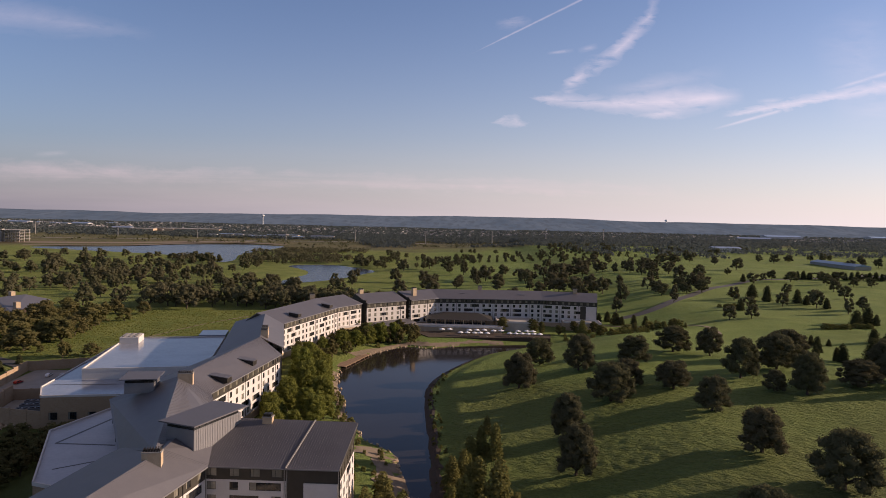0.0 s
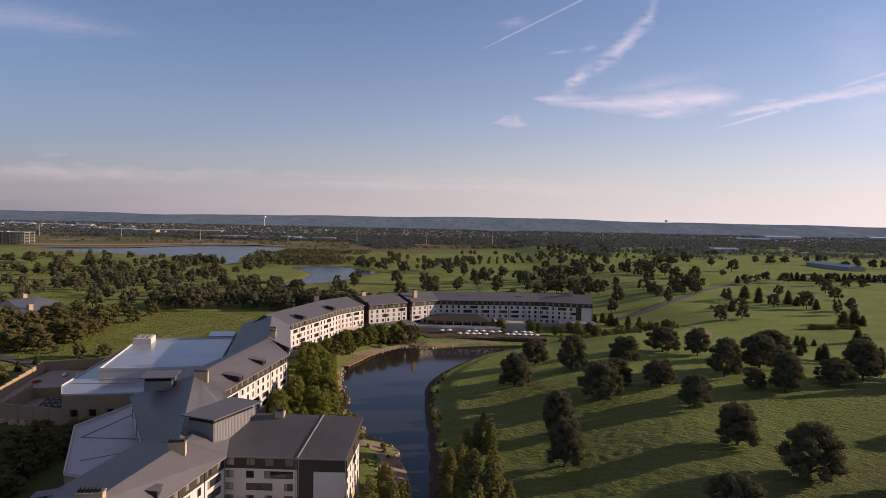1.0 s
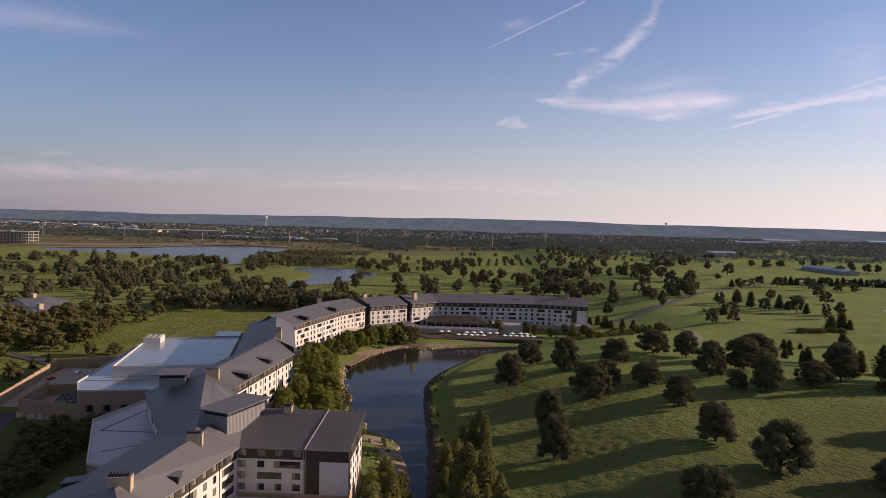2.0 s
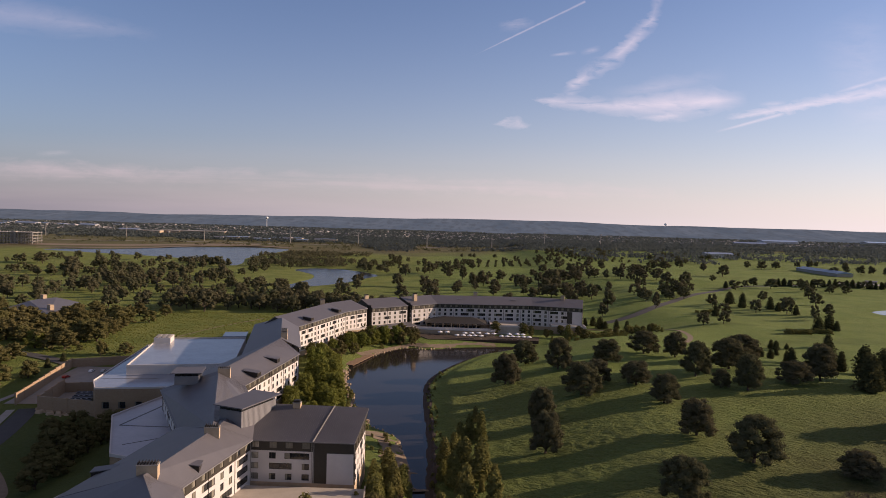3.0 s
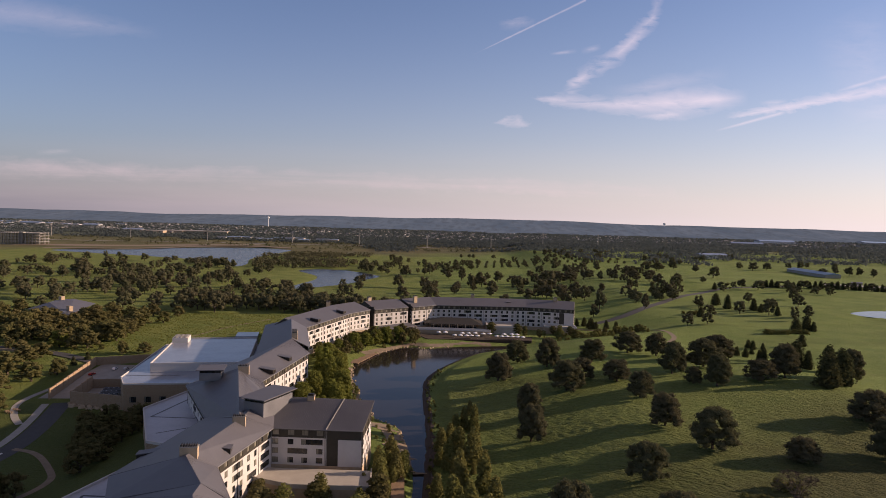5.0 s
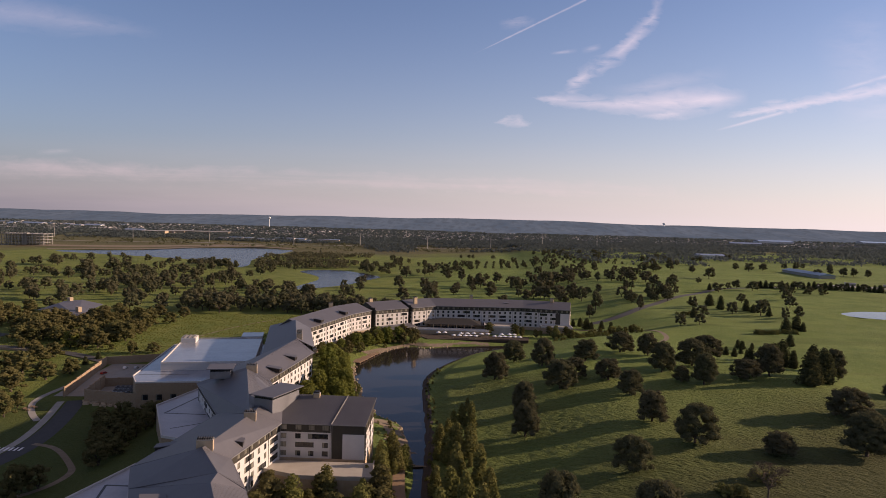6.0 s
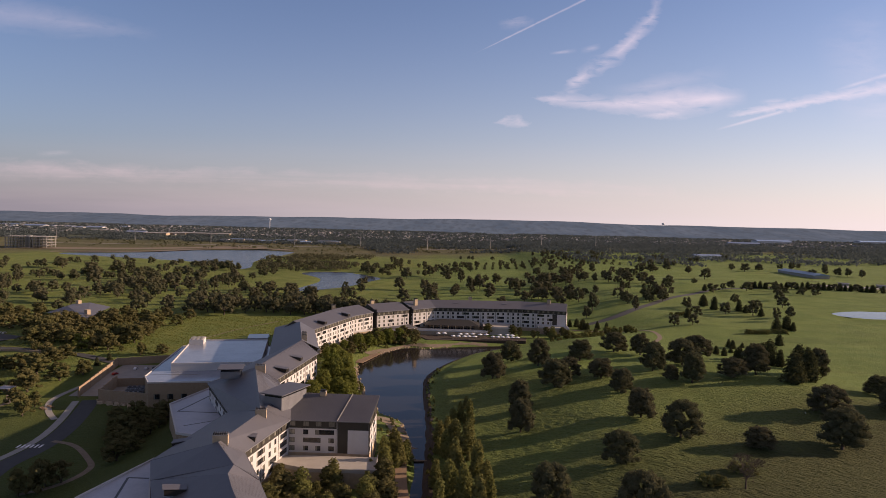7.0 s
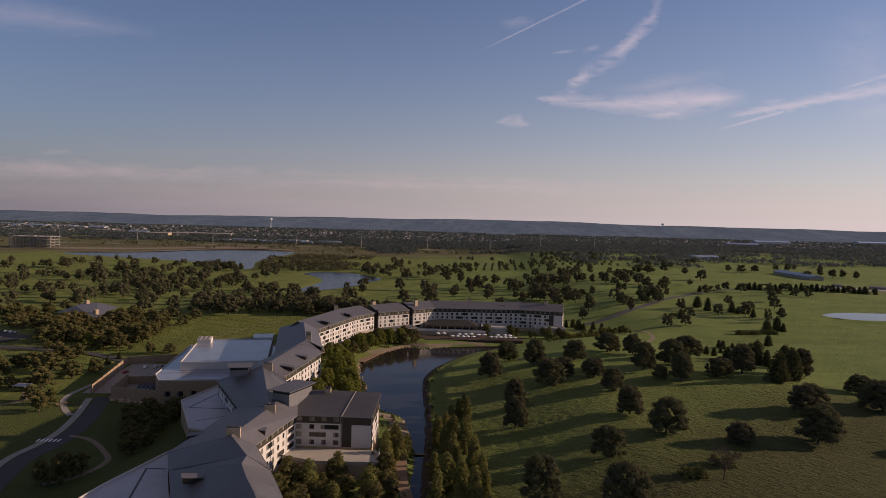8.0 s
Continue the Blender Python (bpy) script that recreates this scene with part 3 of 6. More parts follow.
def planned_front(parent, a, b, top, base, plan):
    """The near wing's front: windows to a plan, then a dark upright panel and a blank white one."""
    u, v, length = flat_frame(a, b)
    v, o = -v, (a[0], a[1], 0)
    white, dark = Build(), Build()
    z = top
    for n, row in enumerate(plan):
        z0 = z - FLOOR
        holes = [(p, q, z0 + 0.7, z0 + 2.6) for p, q in row]
        wall_with_openings(dark if n == 0 else white, o, u, v, length if n == 0 else 18.7, z0, z, holes)
        for h in holes:
            window_unit(parent, o, u, v, *h, curtain=n == 0 or h[0] < 1)
        z = z0
    dark.block(o, u, v, 18.7, length, -0.3, 0.0, z, top - FLOOR)
    part("wall", white, WHITE_WALL, parent, "smooth white rendered wall")
    part("wall", dark, DARK_WALL, parent, "dark clad top storey and upright panel")
    k = Build()
    k.block(o, u, v, 22.9, length - 0.4, 0.0, 0.25, z, top - FLOOR - 0.3)
    part("wall_panel", k, WHITE_WALL, parent, "blank white rendered wall panel")
    k = Build()
    k.block(o, u, v, 0, length, -0.3, 0.05, base, z)
    part("wall", k, STONE, parent, "tan stone foot of the wall")
    for c in (0.05, 18.3, 18.9, length - 0.3):
        k = Build()
        k.block(o, u, v, c, c + 0.15, 0.0, 0.15, z, top)
        part("drainpipe", k, CONCRETE, parent)


def flat_frame(a, b):
    a, b = Vector(a), Vector(b)
    u = (b - a).normalized()
    return u, Vector((-u.y, u.x)), (b - a).length



def shifted(line, off):
    """A line moved to its left by off, with mitred corners."""
    p = np.array(line, float)
    d = np.diff(p, axis=0)
    d /= np.hypot(*d.T)[:, None]
    n = np.stack([-d[:, 1], d[:, 0]], 1)
    out = [p[0] + off * n[0]]
    for i in range(1, len(p) - 1):
        m = n[i - 1] + n[i]
        out.append(p[i] + off * m * 2 / (m @ m))
    return [tuple(float(c) for c in q) for q in out + [p[-1] + off * n[-1]]]


def wing(fronts, ridges, backs, label, floors=5, base=3.0, seams=0.0, seed=1, back_floors=3, gable=(False, False), ridge_z=RIDGE, bay=5.0,
         blank=None, faces=None, back_wall=True, plan=None, back_z=EAVE):
    """A stretch of the hotel: fronts on the lake side, ridge and back lines, point by point."""
    w_ = thing("hotel_wing", label, "building", "hotel wings")
    for i in range(len(fronts) - 1):
        f0, f1, r0, r1, k0, k1 = (Vector(p[i + j]) for p in (fronts, ridges, backs) for j in (0, 1))
        out = Vector(((f1 - f0).y, -(f1 - f0).x)).normalized()
        lip = out * 0.9
        up = lambda p, z: (p[0], p[1], z)
        roof_slope(w_, up(f0 + lip, EAVE - 0.2), up(f1 + lip, EAVE - 0.2), up(r1, ridge_z), up(r0, ridge_z), seams=seams)
        roof_slope(w_, up(k1 - lip, back_z - 0.2), up(k0 - lip, back_z - 0.2), up(r0, ridge_z + 0.004), up(r1, ridge_z + 0.004), seams=0)
        if faces is None or i in faces:
            facade(w_, f0, f1, EAVE - 0.35, floors, base, seed * 10 + i, bay, blank=blank)
        if plan:
            planned_front(w_, f0, f1, EAVE - 0.35, base, plan)
        if back_wall:
            facade(w_, k1, k0, back_z - 0.35, back_floors, base, seed * 10 + i + 5, bay * 1.3)
    for end, on in zip((0, -1), gable):
        if on:
            f, r, k = (Vector(p[end]) for p in (fronts, ridges, backs))
            b = Build()
            side = (k - f).normalized()
            across = Vector((-side.y, side.x)) * (0.3 if end else -0.3)
            b.prism([(f.x, f.y, EAVE - 0.36), (k.x, k.y, EAVE - 0.36), (r.x, r.y, ridge_z - 0.35)], (across.x, across.y, 0))
            part("gable", b, DARK_WALL, w_, "dark clad gable")
            facade(w_, *((f, k) if end else (k, f)), EAVE - 0.35, floors, base, seed * 10 + 8, 4.2)
    return w_


south = wing([(-27, 38), (-38, 62), (-45.5, 78.6), (-51.6, 91.6)], [(-36, 36), (-46.5, 62), (-52.9, 74.2), (-57.5, 84.2)],
             [(-54, 28), (-70, 62), (-78, 83), (-85, 98)], "white rendered hotel wing with grey metal roof among trees", 4, 3, 0.9, 1, ridge_z=26.6, back_z=18.5)
middle = wing([(-51.6, 91.9), (-63.4, 114.6), (-57.3, 151.8), (-54, 168)], [(-57.8, 90.2), (-69.2, 108.8), (-65.2, 147), (-66, 169)],
              [(-85.2, 98.2), (-92.5, 114), (-87, 165), (-86, 170)], "sunlit white hotel wing with grey metal roof", 5, 3, 0.6, 2, gable=(False, False), back_z=18.5, faces=(0, 1))
for name, ring in (("roof", [(-85.2, 98.2, 18.26), (-57.5, 84.2, 26.6), (-57.8, 90.2, 27.0)]), ("roof", [(-51.0, 92.2, 21.75), (-57.8, 90.2, 27.0), (-57.5, 84.2, 26.6)])):
    b = Build()
    b.prism(ring, (0, 0, -0.35))
    part(name, b, METAL_ROOF, middle, "grey metal roof where two slopes meet")
near = wing([(-57.4, 152.2), (-26.2, 152.2)], [(-57.4, 170.5), (-24.6, 169.5)], [(-57.4, 174), (-26.2, 174)],
     "white hotel wing with dark top storey and ribbed metal roof", 4, 3, 0.6, 3, gable=(False, True), ridge_z=27.4, back_wall=False, faces=(), plan=W2_PLAN)
roof_slope(near, (-66, 151.3, 21.8), (-57.4, 151.3, 21.8), (-57.4, 170.5, 27.4), (-67, 170.5, 27.4), seams=0.6)
b = Build()
b.prism([(-38.7, 151.25, 21.86), (-38.4, 151.25, 21.86), (-35.5, 170, 27.46), (-35.8, 170, 27.46)], (0, 0, 0.2))
part("roof_batten", b, CONCRETE, near, "pale metal roof joint")
wing([(-62, 174), (-79.5, 213)], [(-66.5, 146), (-89.3, 214)], [(-86, 170), (-112, 216)], "connecting hotel wing with a dark metal roof", 5, 3, 0.9, 4, back_z=18.5)
wing([(-79.5, 213), (-73, 276)], [(-89.3, 214), (-84.2, 286)], [(-112, 216), (-101, 280)], "long white hotel wing beside lakeside trees", 5, 3, 0.9, 5, back_z=18.5)
wing([(-76, 290), (-92, 352)], [(-84.2, 286), (-101, 352)], [(-101, 280), (-124, 378)], "connecting hotel wing with a dark metal roof", 5, 3, 0, 6, back_z=18.5)
line = [(-92.3, 353), (-75, 420), (-63, 441.5)]
wing(line, shifted(line, 15), shifted(line, 21), "curved white hotel wing facing the lake", 5, 3, 0, 7, gable=(True, True), ridge_z=26.6, bay=4.3)
line = [(-59.8, 443), (-35.5, 463)]
wing(line, shifted(line, 15), shifted(line, 21), "white hotel wing over the glazed entrance link", 4, 9, 0, 8, gable=(True, True), ridge_z=26.6, bay=4.5)
line = [(-32.3, 464.5), (-14, 480.5), (38, 484.5), (60, 486), (98, 478.5)]
FAR_WING = wing(line, shifted(line, 15), shifted(line, 21), "curved white hotel wing with dark top storey", 5, 3, 0, 9, gable=(True, True), ridge_z=26.6, bay=4.5)

for x, y, turn, wide in ((-65.0, 141.5, 10, 4.0), (-86.5, 212.5, 10, 4.6), (-47.6, 169, 0, 2.4)):
    chimney(x, y, 24.5, 28.4, turn, wide, 2.0)



# ---- trees ----
def lump(n):
    """A unit ball of quads: a cube of n by n faces a side, pushed out to a sphere, with its corners merged."""
    at, quads, pts = {}, [], []

    def corner(p):
        key = tuple(round(c * n) for c in p)
        if key not in at:
            at[key] = len(pts)
            pts.append(p)
        return at[key]

    g = [2 * i / n - 1 for i in range(n + 1)]
    for axis in range(3):
        for sign in (-1, 1):
            put = lambda u, v: tuple(np.roll((sign, sign * u, v), axis))
            quads += [[corner(put(g[i + p], g[j + q])) for p, q in ((0, 0), (1, 0), (1, 1), (0, 1))] for i in range(n) for j in range(n)]
    p = np.array(pts, float)
    return p / np.linalg.norm(p, axis=1)[:, None], np.array(quads)


def lobe_cloud(cents, radii, squash, n, rng):
    """Corners and quads of many lumpy balls: the dense inside of a crown."""
    unit, quads = lump(n)
    k = len(unit)
    v = cents[:, None, :] + unit[None] * radii[:, None, None] * rng.uniform(0.72, 1.14, (len(cents), k, 1)) * np.array([1, 1, squash])
    return v.reshape(-1, 3), (quads[None] + (np.arange(len(cents)) * k)[:, None, None]).reshape(-1, 4)


def leaf_mesh(name, points, normals, size, mat, seed, inside_of=None):
    """Many small bent leaf clumps, each a quad of its own, over the dense inside of the crown if one is given."""
    rng = np.random.default_rng(seed)
    n = len(points)
    nrm = normals + rng.normal(0, 0.5, (n, 3))
    nrm /= np.linalg.norm(nrm, axis=1)[:, None] + 1e-9
    side = np.cross(nrm, rng.normal(0, 1, (n, 3)))
    side /= np.linalg.norm(side, axis=1)[:, None] + 1e-9
    up = np.cross(nrm, side)
    s = (size * rng.uniform(0.6, 1.3, n))[:, None]
    k = rng.uniform(0.45, 1.0, (4, n, 1))
    v = np.stack([points - side * s * k[0], points - up * s * k[1] * 0.8, points + side * s * k[2], points + up * s * k[3] * 0.8], 1).reshape(-1, 3)
    f = np.arange(4 * n).reshape(-1, 4)
    if inside_of is not None:
        f = np.concatenate([f, inside_of[1] + len(v)])
        v = np.concatenate([v, inside_of[0]])
    m = bpy.data.meshes.new(name)
    m.from_pydata(v.tolist(), [], f.tolist())
    m.materials.append(mat)
    m.update()
    return m


def limb(build, a, b, ra, rb, sides=6):
    """A tapered length of trunk or branch."""
    a, b = Vector(a), Vector(b)
    q = (b - a).to_track_quat("Z", "Y")
    k = len(build.v)
    for c, r in ((a, ra), (b, rb)):
        for i in range(sides):
            t = 2 * math.pi * i / sides
            build.v.append(tuple(c + q @ Vector((r * math.cos(t), r * math.sin(t), 0))))
    build.f += [(k + i, k + (i + 1) % sides, k + sides + (i + 1) % sides, k + sides + i) for i in range(sides)]


def broadleaf(seed, leaves, size, mat, height=1.0, spread=0.55, clear=0.16, lobes=26, name="oak_tree", big=0.15, fine=3):
    """A unit tree, one metre high before it is scaled: trunk with limbs, and a crown of leaf clumps in uneven lobes."""
    rng = np.random.default_rng(seed)
    t = Build()
    bend = rng.normal(0, 0.02, 2)
    limb(t, (0, 0, -0.03), (bend[0], bend[1], clear + 0.12), 0.036, 0.024)
    cents, radii = [], []
    for i in range(lobes):
        # lobes spread evenly round the crown: most on its outside, a few within
        a, rr = i * 2.399963 + rng.normal(0, 0.35), math.sqrt(rng.uniform(0.12, 1))
        zz = (i + rng.uniform(0, 1)) / lobes
        wide = spread * math.sqrt(max(0.05, 1 - (zz * 1.12 - 0.26) ** 2 * 1.15))
        cents.append((bend[0] + rr * 0.78 * wide * math.cos(a), bend[1] + rr * 0.78 * wide * math.sin(a), clear + 0.10 + zz * (0.76 - clear)))
        radii.append(big * rng.uniform(0.7, 1.15))
    for c in cents[:9]:
        mid = (c[0] * 0.45, c[1] * 0.45, clear + 0.1 + 0.4 * (c[2] - clear))
        limb(t, (bend[0], bend[1], clear + 0.05), mid, 0.018, 0.012, 5)
        limb(t, mid, c, 0.012, 0.004, 4)
    cents, radii = np.array(cents), np.array(radii)
    many = leaves * 3
    which = rng.choice(lobes, many, p=radii ** 2 / (radii ** 2).sum())
    d = rng.normal(0, 1, (many, 3))
    d /= np.linalg.norm(d, axis=1)[:, None]
    d[:, 2] = np.where(rng.random(many) < 0.5, np.abs(d[:, 2]), d[:, 2])
    pts = cents[which] + d * (radii[which] * rng.uniform(0.82, 1.24, many))[:, None] * np.array([1, 1, 0.82])
    out = np.ones(many, bool)
    for j in range(lobes):
        out &= (which == j) | (np.linalg.norm((pts - cents[j]) / np.array([1, 1, 0.82]), axis=1) > radii[j] * 0.9)
    pts, d = pts[out][:leaves], d[out][:leaves]
    tree = thing(name, "", "tree")
    part("trunk", t.mesh("trunk", BARK), None, tree)
    part("crown", leaf_mesh("crown", pts, d, size, mat, seed + 1, lobe_cloud(cents, radii * 0.86, 0.82, fine, rng)), None, tree)
    return tree


def conifer(seed, leaves, size, mat, spread=0.2, name="conifer"):
    rng = np.random.default_rng(seed)
    t = Build()
    limb(t, (0, 0, -0.03), (0, 0, 0.9), 0.022, 0.004)
    h = 1 - rng.random(leaves) ** 0.62
    h = 0.07 + 0.93 * h
    a = rng.uniform(0, 2 * math.pi, leaves)
    tier = 0.72 + 0.28 * np.abs(np.sin(h * 26 + np.sin(a * 3 + seed) * 1.3))
    lump = 1 + 0.25 * np.sin(a * 2 + seed) * np.sin(h * 9 + seed)
    r = spread * 1.08 * (1.03 - h) ** 0.5 * tier * lump * (0.55 + 0.5 * rng.random(leaves) ** 0.5)
    pts = np.stack([r * np.cos(a), r * np.sin(a), h], 1)
    d = np.stack([np.cos(a), np.sin(a), np.full(leaves, 0.35)], 1)
    tree = thing(name, "", "tree")
    part("trunk", t.mesh("trunk", BARK), None, tree)
    zs = np.repeat(np.linspace(0.10, 0.9, 9), 3)
    turn = np.arange(27) * 2.4
    wide = spread * (1.03 - zs) ** 0.6
    cents = np.stack([0.42 * wide * np.cos(turn), 0.42 * wide * np.sin(turn), zs], 1)
    part("crown", leaf_mesh("crown", pts, d, size, mat, seed + 1, lobe_cloud(cents, wide * 0.46, 1.0, 2, rng)), None, tree)
    return tree


def bare_tree(seed):
    rng = np.random.default_rng(seed)
    t = Build()
    limb(t, (0, 0, -0.03), (0.01, 0, 0.35), 0.022, 0.015)

    def grow(p, d, length, r, depth):
        q = p + d * length
        limb(t, p, q, r, r * 0.6, 3)
        if depth:
            for _ in range(3):
                e = d + Vector(rng.normal(0, 0.55, 3).tolist()) + Vector((0, 0, 0.15))
                grow(q, e.normalized(), length * 0.70, max(r * 0.6, 0.0022), depth - 1)

    for _ in range(6):
        grow(Vector((0.01, 0, rng.uniform(0.2, 0.35))), Vector((rng.normal(0, 0.7), rng.normal(0, 0.7), 0.8)).normalized(), 0.24, 0.012, 5)
    tree = thing("bare_tree", "leafless brown tree on the grassy slope", "tree")
    part("trunk", t.mesh("trunk", BARK), None, tree)
    return tree


BELOW = Matrix.Translation((0, -400, -60))
OAKS = [broadleaf(s, 6200, 0.022, OAK, spread=sp, clear=0.05, lobes=84, big=0.098, fine=2) for s, sp in ((11, 0.52), (12, 0.58), (13, 0.46), (14, 0.55), (15, 0.5))]
FAR_OAKS = [broadleaf(s, 320, 0.052, OAK, spread=sp, clear=0.13, lobes=14, big=0.168, fine=2) for s, sp in ((21, 0.52), (22, 0.6), (23, 0.46), (24, 0.55), (25, 0.5))]
GREENS = [broadleaf(s, 3000, 0.027, FRESH, spread=sp, lobes=50, clear=0.04, name="broadleaf_tree", big=0.10, fine=2) for s, sp in ((31, 0.42), (32, 0.36), (33, 0.46))]
BUSHES = [broadleaf(s, 300, 0.055, SCRUB, spread=0.5, clear=0.0, lobes=14, name="shrub", big=0.19, fine=2) for s in (41, 42)]
CONES = [conifer(s, 1100, 0.036, PINE, sp) for s, sp in ((51, 0.25), (52, 0.29), (53, 0.22))]
PINELETS = [conifer(s, 1200, 0.038, SCRUB, sp, "young_conifer") for s, sp in ((65, 0.18), (66, 0.21), (67, 0.19))]
YOUNG = [broadleaf(s, 1000, 0.034, DULL, spread=sp, clear=0.03, lobes=22, name="young_tree", big=0.095, fine=2) for s, sp in ((61, 0.22), (62, 0.26), (63, 0.20))]
YOUNG.append(conifer(64, 1000, 0.038, SCRUB, 0.22, "young_conifer"))
GREENS_DARK = [broadleaf(s, 440, 0.050, DULL, spread=sp, lobes=20, clear=0.06, name="broadleaf_tree", big=0.13, fine=2) for s, sp in ((35, 0.42), (36, 0.46))]
BARE = bare_tree(71)
used = set()
rnd = random.Random(5)


def plant(kinds, x, y, h, r, label, group, widen=0.5):
    """Sets one of the unit trees on the ground at its height and half width; the first use is the model itself."""
    src = rnd.choice(kinds)
    z = float(terrain(x, y))
    wide = max(0.6 * h, min(1.6 * h, r / widen))
    m = Matrix.LocRotScale((x, y, z - 0.15), Euler((0, 0, rnd.uniform(0, 6.28))), (wide, wide, h))
    if src in used:
        ob = src.copy()
        scene.collection.objects.link(ob)
        for c in src.children:
            d = c.copy()
            scene.collection.objects.link(d)
            d.parent = ob
    else:
        ob = src
        used.add(src)
    ob.matrix_world = m
    return tagged(ob, label, "tree", group)


HILL_OAKS = [(35, 191, 16.3, 6.8), (38, 221, 16.2, 7.1), (87, 190, 14.0, 8.0), (38, 108, 18.6, 7.9), (67, 142, 13.4, 7.3), (63, 94, 17.6, 8.5),
             (58, 251, 16.3, 9.6), (69, 269, 11.6, 6.7), (27, 288, 17.0, 8.3), (41, 329, 14.4, 8.0), (55, 304, 18.1, 7.6), (81, 311, 14.3, 8.1),
             (84, 260, 12.1, 7.9), (87, 229, 13.1, 7.0), (108, 339, 14.1, 9.1), (122, 327, 15.1, 7.4), (115, 274, 18.0, 7.3), (96, 165, 16.3, 9.0),
             (127, 245, 16.9, 7.5), (136, 289, 16.6, 9.8), (154, 316, 15.4, 9.3)]
# the last three stand out of view, added for their shadows on the slope
EAST_OAKS = [(118, 251, 9.0, 4.3), (151, 255, 11.1, 8.5), (167, 263, 17.9, 8.8), (172, 198, 14.3, 9.4), (156, 159, 17.2, 10.9), (218, 239, 10.8, 8.1),
             (211, 207, 15.3, 12.4), (122, 156, 9.2, 8.0), (205, 273, 18.2, 7.4), (224, 158, 15, 9), (216, 130, 14, 9), (250, 176, 14, 9)]
EAST_CONIFERS = [(180, 248, 17, 5.2), (192, 259, 18, 5.0), (206, 297, 16, 4.8), (195, 310, 16, 4.0), (199, 305, 10.8, 3.1), (195, 320, 13.1, 3.6),
                 (178, 350, 6.0, 2.5), (181, 344, 5.9, 2.7), (201, 381, 6.4, 2.3), (181, 320, 9.3, 2.4), (194, 256, 3.6, 1.8)]
MEADOW_OAKS = [(200, 714, 13.9, 4.9), (184, 626, 13.9, 4.9), (178, 563, 15.6, 4.4), (210, 646, 13.9, 6.2), (220, 653, 15.2, 4.6), (283, 800, 14.4, 7.1),
               (252, 694, 9.4, 4.3), (360, 891, 18.0, 9.4), (371, 995, 12.6, 7.1), (319, 1012, 12.6, 9.7), (363, 1082, 13.5, 9.5), (312, 724, 12.1, 7.9),
               (232, 575, 12.7, 6.7), (257, 542, 12.8, 6.0), (294, 613, 11.0, 5.7), (279, 533, 14.4, 6.0), (358, 655, 13.3, 6.8), (334, 594, 12.8, 6.3),
               (288, 506, 13.4, 4.9), (308, 523, 11.4, 5.6), (224, 526, 10.7, 5.7), (187, 469, 11.2, 5.5), (204, 474, 10.6, 4.8), (496, 1083, 16, 9.9)]
PARK_OAKS = [(175, 870, 19, 8.1), (192, 840, 13.9, 5.0), (213, 880, 14.6, 5.3), (238, 879, 17.8, 7.6), (141, 667, 18.0, 6.8), (143, 597, 20, 7.7),
             (130, 558, 12.7, 5.8), (121, 841, 24, 12), (111, 893, 16.8, 7.5), (170, 986, 14.4, 10.0), (80, 809, 18.0, 7.5), (77, 736, 10.1, 6.2),
             (102, 724, 14.9, 7.9), (133, 684, 11.3, 2.9), (42, 727, 13.0, 7.9), (-18, 1019, 24, 12), (-46, 1059, 19.8, 10.6), (7, 954, 22, 8.0),
             (19, 848, 20, 7.1), (32, 884, 19.6, 8.8), (60, 923, 17.3, 9.2), (-78, 844, 20, 8.5), (-82, 1016, 20, 8.5)]
MEADOW_CONIFERS = [(253, 590, 12.0, 3.8), (256, 568, 13.8, 3.1), (276, 558, 11.7, 3.6), (279, 549, 7.9, 2.6), (285, 530, 8.7, 3.0), (266, 457, 10.8, 3.5),
                   (278, 465, 12.5, 4.1), (281, 460, 7.8, 2.7), (238, 391, 8.6, 2.7), (212, 513, 9.5, 3.3), (307, 740, 8.8, 2.7), (113, 513, 8.1, 2.2),
                   (116, 499, 9.7, 3.9), (120, 497, 6.6, 2.1), (128, 494, 7.4, 2.6), (134, 485, 7.3, 2.5), (107, 514, 6.7, 3.1), (176, 357, 6.2, 2.3),
                   (200, 386, 6.0, 2.6), (192, 361, 4.9, 2.4), (209, 384, 4.1, 1.8), (181, 325, 7.0, 1.9)]
GOLF_OAKS = [(-565, 938, 24, 15), (-489, 802, 24, 11.7), (-672, 1037, 20, 12.3), (-553, 991, 22, 15), (-592, 1113, 16, 10.5), (-576, 1160, 14.3, 9.7),
             (-514, 1112, 13.5, 9.2), (-527, 1178, 10.9, 8.6), (-480, 1127, 12.5, 10.2), (-460, 1109, 14.3, 8), (-443, 968, 15.4, 9.7), (-369, 858, 20, 8.6),
             (-409, 1032, 17, 8.3), (-405, 1092, 18, 10.7), (-327, 891, 20, 10.3), (-318, 785, 20, 7.8), (-420, 835, 20, 12), (-478, 912, 20, 10.3),
             (-409, 756, 20, 10.8), (-365, 772, 20, 10.7), (-276, 545, 18, 9.2), (-310, 552, 18, 9.4), (-253, 549, 18, 9.1), (-222, 548, 19, 9.8)]
LEFT_BANK = [(-71, 305, 18, 7.4), (-62, 277, 17.6, 7), (-54, 269, 14, 6.0), (-66, 263, 13.7, 6.0), (-74, 337, 14, 5.9), (-68, 325, 13, 6.7),
             (-68, 245, 12, 5), (-64, 232, 12, 5), (-59, 391, 11.1, 6.5), (-53, 401, 12.2, 5.8), (-46, 409, 13.6, 6.2), (-39, 416, 12.9, 5.9),
             (-65, 380, 12.9, 5.5), (-72, 362, 11.8, 5.0), (-60, 292, 16, 7), (-57, 254, 12, 5)]
